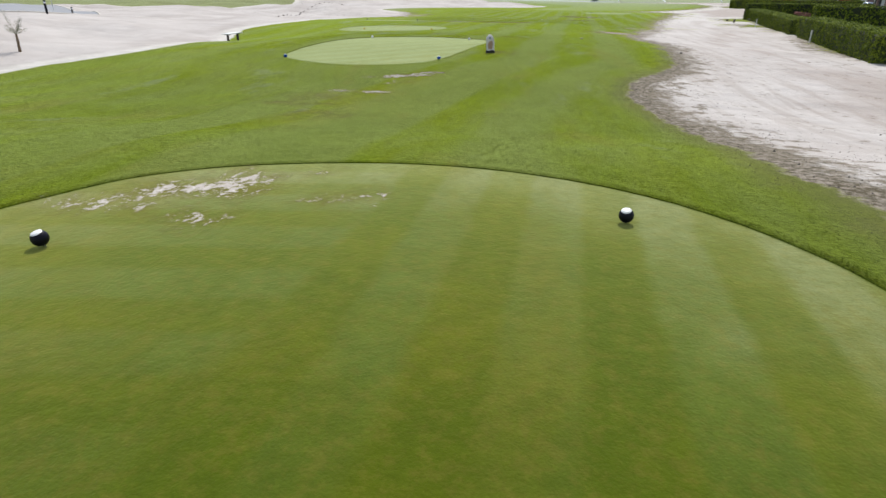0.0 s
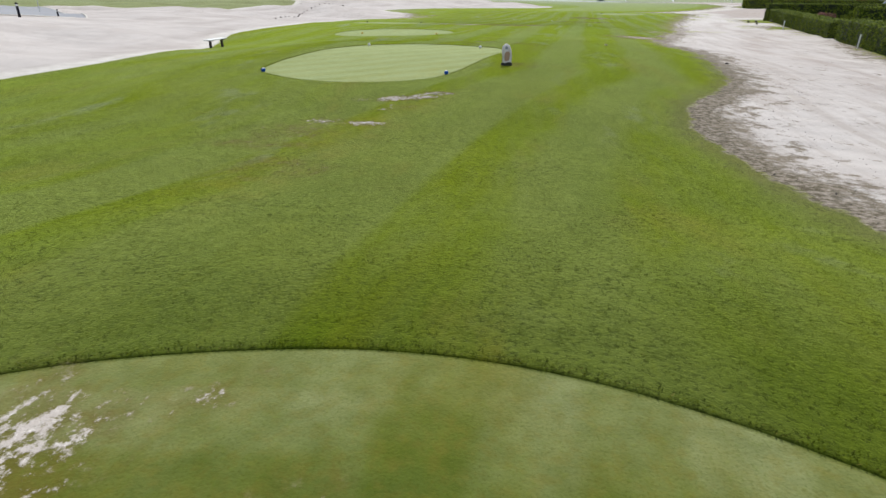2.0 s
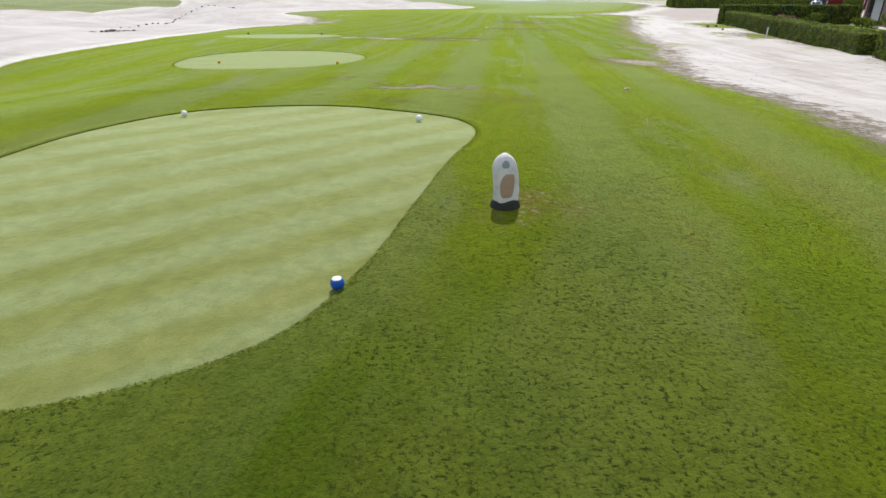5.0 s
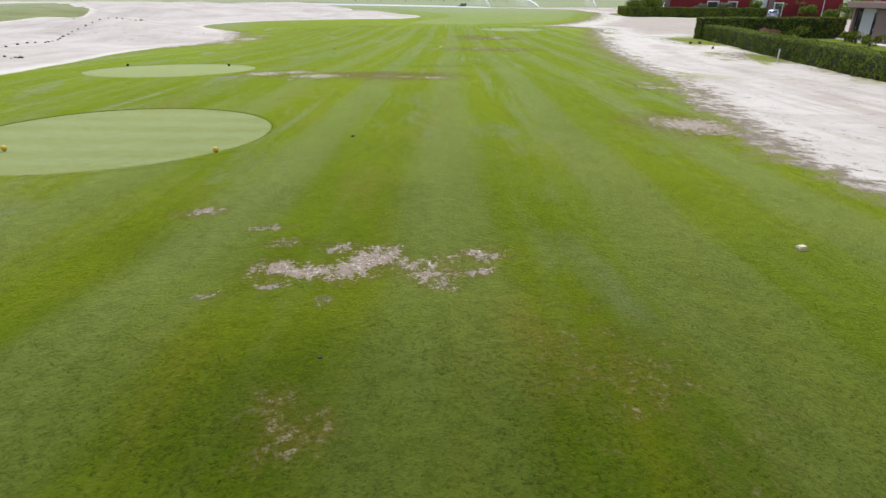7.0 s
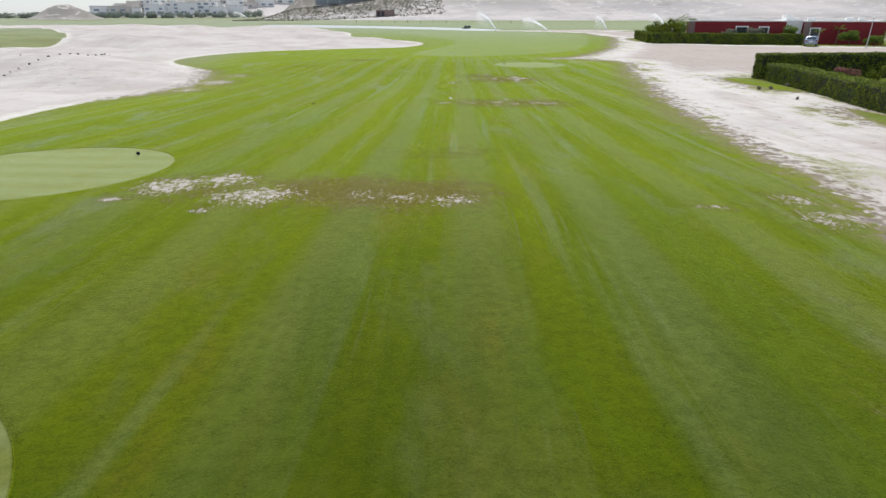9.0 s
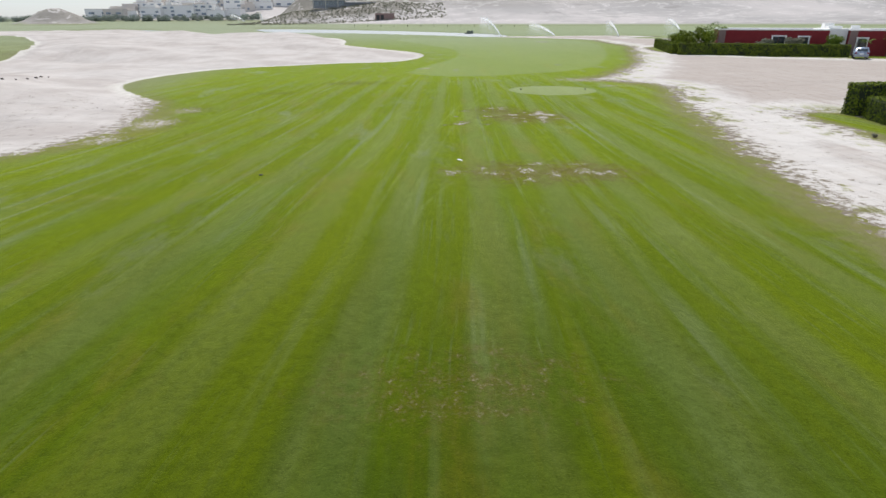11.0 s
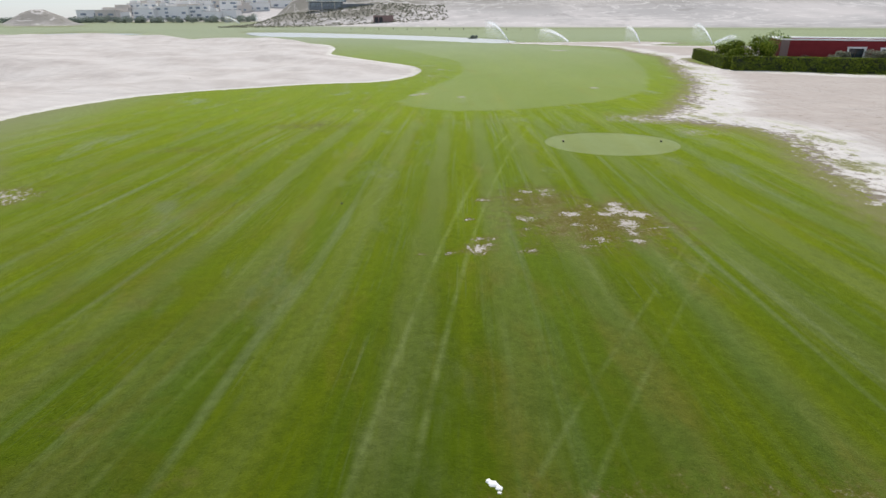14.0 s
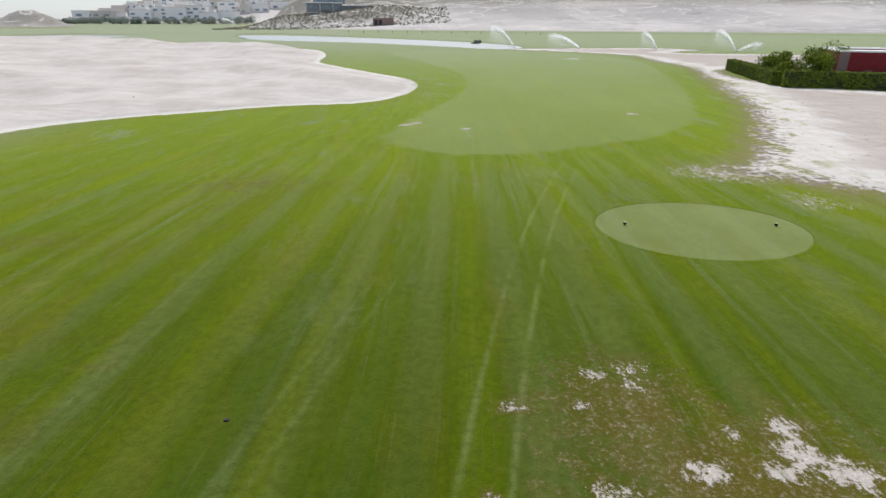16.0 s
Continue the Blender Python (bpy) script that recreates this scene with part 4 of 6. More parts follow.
# ---- ground ----
def spread_lines(lo, hi, fine, out_lo, out_hi, grow=1.045):
    mid = list(np.arange(lo, hi + 1e-6, fine))
    a, s = lo, fine
    while a > out_lo:
        s = min(s * grow, 14)
        a -= s
        mid.insert(0, a)
    a, s = hi, fine
    while a < out_hi:
        s = min(s * grow, 14)
        a += s
        mid.append(a)
    return np.array(mid)


def build_ground():
    xs, ys = spread_lines(-9, 14, 0.22, -900, 900, 1.03), spread_lines(-3, 92, 0.22, -150, 1400, 1.025)
    gx, gy = np.meshgrid(xs, ys)
    z = ground_z(gx, gy)
    f = fields(gx, gy)
    # the shorn tees lie a little below the turf round them
    z = z - 0.012 * ramp(f["tee"].reshape(gx.shape), -0.1, 0.4)
    nx = len(xs)
    k = (np.arange(len(ys) - 1)[:, None] * nx + np.arange(nx - 1)[None]).ravel()
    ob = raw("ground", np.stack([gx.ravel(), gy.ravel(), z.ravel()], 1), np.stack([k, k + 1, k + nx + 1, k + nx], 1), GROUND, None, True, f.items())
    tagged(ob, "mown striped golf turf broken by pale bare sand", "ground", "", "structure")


build_ground()


def build_collar(line, lip):
    """The raised lip of longer turf round a tee."""
    n = len(line)
    ahead = np.roll(line, -1, 0) - np.roll(line, 1, 0)
    out = np.stack([ahead[:, 1], -ahead[:, 0]], 1) / np.linalg.norm(ahead, axis=1, keepdims=True)
    if inside_by(line, *(line[:1] + out[:1] * 0.05).T)[0] > 0:
        out = -out
    rows = []
    for off, up in ((0.0, -0.03), (0.004, 0.016), (0.03, 0.028), (0.16, 0.024), (0.5, -0.012)):
        q = line + out * off
        rows.append(np.stack([q[:, 0], q[:, 1], ground_z(q[:, 0], q[:, 1]) + (up * lip if up > 0 else up)], 1))
    v = np.concatenate(rows)
    f = [(r * n + i, r * n + (i + 1) % n, (r + 1) * n + (i + 1) % n, (r + 1) * n + i) for r in range(len(rows) - 1) for i in range(n)]
    at = fields(v[:, 0], v[:, 1])
    at["tee"] = np.full(len(v), -1.0)
    tagged(raw("turf_collar", v, f, GROUND, None, True, at.items()), "raised lip of longer grass round a tee", "turf edge", "turf collars", "structure")


for _line, _lip in zip(TEES, (0.22, 0.5, 0.3, 0.12, 0.04)):
    _p = np.concatenate([_line[:, None] + (np.roll(_line, -1, 0) - _line)[:, None] * k for k in (0.0,)], 1).reshape(-1, 2)
    build_collar(_p, _lip)


def build_blades(name, label, x0, x1, y0, y1, count, tall, wide, seed):
    """Upright tufts of three blades each, thinned on tees and left out on sand."""
    rng = np.random.default_rng(seed)
    x, y = rng.uniform(x0, x1, count), rng.uniform(y0, y1, count)
    f = fields(x, y)
    keep = (f["sand"] < -0.25 - 0.5 * rng.random(count)) & (f["bare"] < 0.15 + 0.6 * rng.random(count)) & (f["tee"] < -0.004)
    keep &= np.minimum(x - x0, x1 - x) > 2.0 * rng.random(count) ** 1.5
    x, y = x[keep], y[keep]
    f = {k: v[keep] for k, v in f.items()}
    n = len(x)
    z = ground_z(x, y)
    base = np.stack([x, y, z - 0.004], 1)
    v, at = [], {k: [] for k in f}
    clump = 0.9 + 0.25 * wobble(x, y, 0.11, 0.3) + 0.15 * wobble(x, y, 0.5, 1.1)
    for _ in range(3):
        a = rng.uniform(0, 2 * np.pi, n)
        lean = rng.normal(0, 0.55, (n, 2))
        h = tall * rng.uniform(0.5, 1.2, n) * clump
        w = wide * rng.uniform(0.6, 1.3, n)
        side = np.stack([np.cos(a) * w, np.sin(a) * w, np.zeros(n)], 1)
        root = base + np.concatenate([rng.normal(0, wide * 1.5, (n, 2)), np.zeros((n, 1))], 1)
        tip = root + np.stack([lean[:, 0] * h, lean[:, 1] * h, h], 1)
        v.append(np.stack([root - side, root + side, tip], 1).reshape(-1, 3))
        for k in f:
            at[k].append(np.repeat(f[k], 3))
    v = np.concatenate(v)
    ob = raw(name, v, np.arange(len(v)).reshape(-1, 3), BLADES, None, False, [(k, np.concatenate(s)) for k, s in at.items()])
    tagged(ob, label, "grass", "", "stuff")


build_blades("rough_grass", "short blades of rough turf beside the tees", -9.0, 9.5, 1.0, 34.0, 260000, 0.016, 0.0036, 11)
build_blades("mown_grass", "short blades of striped mown turf", -11.5, 13.5, 34.0, 64.0, 120000, 0.016, 0.005, 12)
build_blades("mown_grass", "short blades of striped mown turf", -12.0, 18.0, 64.0, 102.0, 90000, 0.018, 0.007, 13)


def build_fringe():
    """Longer blades hanging over the rim of each tee."""
    rng = np.random.default_rng(21)
    for line, n, tall in zip(TEES, (5200, 6000, 3000, 1500, 1200), (0.015, 0.018, 0.014, 0.011, 0.010)):
        i = rng.integers(0, len(line), n)
        p = line[i] + (np.roll(line, -1, 0)[i] - line[i]) * rng.random((n, 1))
        ahead = np.roll(line, -1, 0)[i] - line[i]
        out = np.stack([ahead[:, 1], -ahead[:, 0]], 1) / np.linalg.norm(ahead, axis=1, keepdims=True)
        if inside_by(line, *(line[:1] + out[i == i[0]][:1] * 0.0).T)[0] > 1:
            out = -out
        sign = np.where(inside_by(line, *(p + out * 0.05).T) > 0, -1.0, 1.0)[:, None]
        p = p + out * sign * (0.005 + 0.10 * rng.random((n, 1)) ** 2)
        z = ground_z(p[:, 0], p[:, 1]) + 0.012
        h = tall * rng.uniform(0.5, 1.3, n)
        a = rng.uniform(0, 2 * np.pi, n)
        root = np.stack([p[:, 0], p[:, 1], z], 1)
        side = np.stack([np.cos(a), np.sin(a), np.zeros(n)], 1) * 0.005
        lean = -out * sign * 0.2 + rng.normal(0, 0.5, (n, 2))
        tip = root + np.stack([lean[:, 0] * h, lean[:, 1] * h, h], 1)
        v = np.stack([root - side, root + side, tip], 1).reshape(-1, 3)
        f = fields(v[:, 0], v[:, 1])
        f["tee"] = np.full(len(v), -1.0)
        tagged(raw("tee_fringe", v, np.arange(len(v)).reshape(-1, 3), BLADES, None, False, f.items()), "fringe of longer blades round a tee", "grass", "", "stuff")


build_fringe()


def build_water(line, level, label):
    bm = bmesh.new()
    bm.faces.new([bm.verts.new((x, y, level)) for x, y in line])
    bmesh.ops.triangulate(bm, faces=bm.faces[:])
    tagged(part("water", bm, WATER), label, "water", "", "structure")


build_water(LAKE, -1.38, "still pale lake reflecting a hazy sky")
build_water(POND, -1.38, "still pale pond behind the dunes")


# ---- things on the course ----
def at_ground(x, y, rz=0.0, sink=0.0):
    return pose(x, y, gz(x, y) - sink, 0, 0, rz)


def make_marker(m, paint, label, group, cap=None, r=0.065, tilt=0.0):
    """A ball-shaped tee marker with a painted flat top, on a short spike."""
    t = thing("tee_marker", m @ pose(0, 0, r) @ pose(0, 0, 0, tilt, -tilt * 0.6, 0) @ pose(0, 0, -r), label, "tee marker", group)
    bm = bmesh.new()
    cut = 45
    prof = [(r * math.sin(radians(a)), r - r * math.cos(radians(a))) for a in range(8, 181 - cut, 8)]
    top = r - r * math.cos(radians(180 - cut))
    rim = r * math.sin(radians(cut))
    prof = [(0.0, 0.0), *prof, (rim, top), (rim * 0.97, top + 0.002)]
    lathe(bm, prof, 28)
    part("ball", bm, paint, t, "", True)
    bm = bmesh.new()
    lathe(bm, [(rim * 0.97, top + 0.002), (rim * 0.9, top + 0.007), (rim * 0.5, top + 0.012), (0.0, top + 0.013)], 28)
    part("cap", bm, cap or paint, t, "", True)
    bm = bmesh.new()
    tube(bm, [(0, 0, -0.09), (0, 0, 0.01)], [0.003, 0.008], 8)
    part("spike", bm, STEEL, t)
    return t


for (x, y), paint, cap, label, group in (
        ((-1.0, 0.66), BLACK, WHITE, "glossy black ball tee marker with a white top", "black tee markers"),
        ((3.63, 1.93), BLACK, WHITE, "glossy black ball tee marker with a white top", "black tee markers"),
        ((-6.45, 18.58), BLUE, WHITE, "glossy blue ball tee marker with a white top", "blue tee markers"),
        ((-0.68, 18.88), BLUE, WHITE, "glossy blue ball tee marker with a white top", "blue tee markers"),
        ((-4.99, 25.71), WHITE, None, "white ball tee marker on the tee's far rim", "white tee markers"),
        ((-0.27, 25.36), WHITE, None, "white ball tee marker on the tee's far rim", "white tee markers"),
        ((-8.65, 37.3), YELLOW, None, "yellow ball tee marker on a pale tee", "yellow tee markers"),
        ((-3.93, 36.6), YELLOW, None, "yellow ball tee marker on a pale tee", "yellow tee markers"),
        ((-13.45, 55.5), BLACK, None, "small dark ball tee marker on a pale tee", "dark tee markers"),
        ((-8.4, 55.1), BLACK, None, "small dark ball tee marker on a pale tee", "dark tee markers"),
        ((11.0, 95.6), BLACK, CHAMOIS, "dark ball tee marker with a cream top", "cream topped tee markers"),
        ((16.3, 95.2), BLACK, CHAMOIS, "dark ball tee marker with a cream top", "cream topped tee markers")):
    make_marker(at_ground(x, y, 0, 0.002), paint, label, group, cap, 0.066 if cap is WHITE else 0.06, 14 if paint is BLACK and cap is WHITE else 4)


def build_tee_stone():
    t = thing("tee_stone", at_ground(1.02, 20.95, 4), "upright rounded pale granite stone with a tan face", "stone marker")
    rows, seg = 18, 28

    def skin(f, a, grow=0.0):
        """A point of the stone's skin: f up its height, a round it."""
        w = 0.150 * (1.0 + 0.05 * math.sin(3.1 * f)) * (1.0 if f < 0.66 else math.sqrt(max(0.0, 1 - ((f - 0.66) / 0.345) ** 2)))
        w += grow
        cx = 0.035 - 0.075 * f + 0.03 * f * f
        lump = 1 + 0.05 * math.sin(3 * a + 4 * f) + 0.04 * math.sin(5 * a - 9 * f)
        return (cx + w * lump * math.copysign(abs(math.cos(a)) ** 0.8, math.cos(a)), 0.74 * w * lump * math.copysign(abs(math.sin(a)) ** 0.8, math.sin(a)), 0.69 * f - 0.02)

    bm = bmesh.new()
    rings = [[bm.verts.new(skin(i / (rows - 1), 2 * math.pi * k / seg)) for k in range(seg)] for i in range(rows)]
    for a, b in zip(rings, rings[1:]):
        for k in range(seg):
            bm.faces.new((a[k], a[(k + 1) % seg], b[(k + 1) % seg], b[k]))
    bm.faces.new(rings[-1]), bm.faces.new(rings[0][::-1])
    part("boulder", bm, STONE, t, "", True)

    def face(name, f0, f1, half, material, label, skew=0.0):
        """A dressed patch that follows the stone's front, lens-shaped."""
        bm = bmesh.new()
        rows = []
        for i in range(11):
            g = i / 10
            h = half * math.sin(math.pi * (0.06 + 0.88 * g)) ** 0.55
            rows.append([bm.verts.new(skin(f0 + (f1 - f0) * g, -math.pi / 2 + skew * g + h * (k / 4 - 1), 0.006 if 0 < k < 8 and 0 < i < 10 else -0.004)) for k in range(9)])
        for a, b in zip(rows, rows[1:]):
            for k in range(8):
                bm.faces.new((a[k], a[k + 1], b[k + 1], b[k]))
        part(name, bm, material, t, label, True)

    face("plaque", 0.22, 0.68, 0.62, PLAQUE, "tan dressed face of the stone", 0.25)
    face("hole_plate", 0.76, 0.90, 0.30, SLATE, "small blue-grey plate near the top")
    bm = bmesh.new()
    lathe(bm, [(0.0, -0.06), (0.185, -0.06), (0.19, 0.0), (0.175, 0.075), (0.13, 0.10), (0.0, 0.10)], 18)
    for v in bm.verts:
        v.co.y *= 0.85
        v.co.x += 0.02
        v.co.z += 0.014 * math.sin(19 * v.co.x + 7 * v.co.y) if v.co.z > 0.02 else 0.0
    part("edging", bm, SOIL, t, "dark collar at the stone's foot")


build_tee_stone()


def build_bench():
    t = thing("bench", at_ground(*BENCH, 90), "plain backless bench with white slab and dark legs", "bench")
    bm = bmesh.new()
    box(bm, (0, 0, 0.435), (1.85, 0.42, 0.05), 0.012)
    part("seat", bm, WHITE, t, "pale slab seat")
    for x in (-0.62, 0.62):
        leg = part("leg", leg_mesh(x), DARKWOOD, t, "dark timber leg")
        bm = bmesh.new()
        box(bm, (x, 0, 0.395), (0.12, 0.36, 0.035), 0.006)
        part("bearer", bm, DARKWOOD, leg, "dark cross bearer")


def leg_mesh(x):
    bm = bmesh.new()
    box(bm, (x, 0, 0.175), (0.10, 0.12, 0.42), 0.010, 0, 0.94)
    return bm


BENCH = (-15.4, 32.0)
build_bench()


def frond(bm, base, yaw, length, rise, droop, leaflets=11, wide=0.16):
    """A bent rib with paired leaflets."""
    pts = []
    for i in range(7):
        f = i / 6
        out = length * f
        pts.append(Vector(base) + Vector((math.cos(yaw) * out * (1 - 0.15 * f), math.sin(yaw) * out * (1 - 0.15 * f), rise * f - droop * f * f)))
    tube(bm, pts, [0.012 * (1 - 0.8 * i / 6) * max(0.6, length) for i in range(7)], 5)
    side = Vector((-math.sin(yaw), math.cos(yaw), 0))
    for k in range(leaflets):
        f = 0.18 + 0.8 * k / leaflets
        i = min(5, int(f * 6))
        p = pts[i].lerp(pts[i + 1], f * 6 - i)
        ahead = (pts[i + 1] - pts[i]).normalized()
        for s in (-1, 1):
            tip = p + side * s * wide * (1.1 - 0.6 * f) + ahead * wide * 0.9 - Vector((0, 0, wide * 0.25))
            a, b = p + ahead * 0.02 * length, p - ahead * 0.02 * length
            bm.faces.new((bm.verts.new(a), bm.verts.new(tip), bm.verts.new(b)))


def make_palm(m, height, spread, count, label, seed, leaf=None, upright=0.4, group="", name="palm"):
    rng = random.Random(seed)
    t = thing(name, m, label, "palm", group)
    bm = bmesh.new()
    steps = max(3, int(height / 0.12))
    pts = [(0.04 * height * math.sin(1.3 * i / steps), 0.02 * height * math.sin(2 * i / steps), height * i / steps - 0.1 * (i == 0)) for i in range(steps + 1)]
    tube(bm, pts, [(0.035 + 0.03 * height) * (1 - 0.3 * i / steps) * (1.1 if i % 2 else 0.95) for i in range(steps + 1)], 9)
    part("trunk", bm, BARK, t)
    bm = bmesh.new()
    for k in range(count):
        yaw = 2 * math.pi * (k * 0.382 + rng.uniform(-0.05, 0.05))
        up = rng.uniform(0.2, 1.1)
        frond(bm, pts[-1], yaw, spread * rng.uniform(0.7, 1.1) * (1 - 0.5 * upright * up), spread * up * (0.5 + upright), spread * rng.uniform(0.2, 0.6) * (1 - upright), 11, spread * 0.28)
    part("fronds", bm, leaf or LEAF_TREE, t)
    return t


make_palm(at_ground(-16.6, 17.5, 20), 0.62, 0.62, 13, "young half-dry palm with a stiff upright tuft", 3, LEAF_GREY, 0.95)


def make_bollard(x, y):
    t = thing("bollard", at_ground(x, y), "black garden bollard with a white band", "bollard", "path bollards")
    bm = bmesh.new()
    lathe(bm, [(0.0, -0.05), (0.085, -0.05), (0.085, 0.74), (0.0, 0.74)], 18)
    part("post", bm, BLACK, t, "", True)
    bm = bmesh.new()
    lathe(bm, [(0.0, 0.74), (0.083, 0.74), (0.083, 0.85), (0.0, 0.85)], 18)
    part("band", bm, WHITE, t, "white band below the top")
    bm = bmesh.new()
    lathe(bm, [(0.0, 0.85), (0.10, 0.85), (0.10, 0.91), (0.06, 0.96), (0.0, 0.97)], 18)
    part("cap", bm, BLACK, t)


make_bollard(-33.5, 38.8)
make_bollard(-49.5, 61.0)


def build_pole():
    t = thing("sign_pole", at_ground(-56.6, 66.6), "thin grey pole beside a cart path", "pole")
    bm = bmesh.new()
    tube(bm, [(0, 0, -0.1), (0, 0, 3.4)], 0.035, 10)
    part("shaft", bm, STEEL, t)
    bm = bmesh.new()
    lathe(bm, [(0.0, -0.02), (0.11, -0.02), (0.10, 0.04), (0.0, 0.05)], 14)
    part("foot", bm, CONCRETE, t)


build_pole()


def build_cart_path():
    mid = smooth_line([(-62, 10), (-50, 30), (-46, 46), (-56, 62), (-80, 78), (-125, 96)], False, 10)
    ahead = np.gradient(mid, axis=0)
    side = np.stack([-ahead[:, 1], ahead[:, 0]], 1) / np.linalg.norm(ahead, axis=1, keepdims=True)
    offs = np.linspace(-6.5, 6.5, 9)
    v = np.concatenate([np.c_[mid + side * o, ground_z(*(mid + side * o).T) + 0.05] for o in offs])
    n = len(mid)
    f = [(r * n + i, r * n + i + 1, (r + 1) * n + i + 1, (r + 1) * n + i) for r in range(8) for i in range(n - 1)]
    tagged(raw("road", v, f, ASPHALT, None, True), "pale grey asphalt cart path curving through sand", "road", "", "structure")
    for o in (-6.6, 6.6):
        p = mid + side * o
        bm = bmesh.new()
        z = ground_z(*p.T)
        rows = []
        for q, s, zz in zip(p, side, z):
            rows.append([bm.verts.new((q[0] + s[0] * w, q[1] + s[1] * w, zz + h)) for w, h in ((-0.08, -0.1), (-0.08, 0.09), (-0.06, 0.11), (0.06, 0.11), (0.08, 0.09), (0.08, -0.1))])
        for a, b in zip(rows, rows[1:]):
            for k in range(5):
                bm.faces.new((a[k], a[k + 1], b[k + 1], b[k]))
        tagged(part("kerb", bm, CONCRETE), "pale concrete kerb along the cart path", "kerb", "path kerbs", "structure")


build_cart_path()


def make_sprinkler_head(x, y, s):
    t = thing("sprinkler_head", at_ground(x, y) @ Matrix.Scale(s, 4), "round black pop-up sprinkler head in the turf", "sprinkler", "sprinkler heads")
    bm = bmesh.new()
    lathe(bm, [(0.0, -0.04), (0.085, -0.04), (0.085, 0.022), (0.072, 0.03), (0.055, 0.03), (0.052, 0.026)], 20)
    part("rim", bm, BLACK, t, "", True)
    bm = bmesh.new()
    lathe(bm, [(0.05, 0.024), (0.05, 0.036), (0.02, 0.04), (0.0, 0.04)], 20)
    part("lid", bm, TYRE, t)


for x, y, s in ((-1.12, 37.95, 0.6), (-0.78, 28.4, 0.22), (-4.5, 69.2, 0.9), (-0.08, 85.85, 0.6)):
    make_sprinkler_head(x, y, s)


def build_valve_box(x, y, s, material, label):
    t = thing("valve_box", at_ground(x, y, 12), label, "valve box")
    bm = bmesh.new()
    box(bm, (0, 0, 0.008), (s, s * 0.7, 0.07), 0.012)
    part("box", bm, material, t)
    bm = bmesh.new()
    box(bm, (0, 0, 0.05), (s * 0.84, s * 0.56, 0.016), 0.006)
    part("lid", bm, material, t)


build_valve_box(5.25, 30.8, 0.13, CHAMOIS, "small cream plastic valve box in the turf")


def build_chalk_patch(x, y):
    """A lobed smear of white chalk lying on the turf."""
    rng = random.Random(4)
    bm = bmesh.new()
    for cx, cy, r in ((0.0, 0.0, 0.085), (0.055, -0.10, 0.06), (-0.05, 0.07, 0.05), (0.03, -0.19, 0.035)):
        ring = []
        for k in range(18):
            a = 2 * math.pi * k / 18
            q = r * rng.uniform(0.72, 1.15)
            ring.append((bm.verts.new((cx + q * math.cos(a), cy + q * math.sin(a), -0.004)), bm.verts.new((cx + 0.7 * q * math.cos(a), cy + 0.7 * q * math.sin(a), 0.012 + 0.1 * r))))
        top = bm.verts.new((cx, cy, 0.014 + 0.16 * r))
        for k in range(18):
            (a0, a1), (b0, b1) = ring[k], ring[(k + 1) % 18]
            bm.faces.new((a0, b0, b1, a1)), bm.faces.new((a1, b1, top))
    ob = part("chalk_patch", bm, WHITE, None, "", True)
    ob.matrix_basis = at_ground(x, y, 10)
    tagged(ob, "small lobed smear of white chalk on mown turf", "chalk mark")


build_chalk_patch(3.45, 71.35)


def make_rock_mesh(seed, material):
    bm = bmesh.new()
    bmesh.ops.create_icosphere(bm, subdivisions=2, radius=1)
    for v in bm.verts:
        v.co *= 0.8 + 0.35 * noise.noise(v.co * 1.4 + Vector((seed, 0, 0)))
        v.co.z *= 0.65
    me = bpy.data.meshes.new("rock")
    bm.to_mesh(me)
    bm.free()
    me.materials.append(material)
    return me


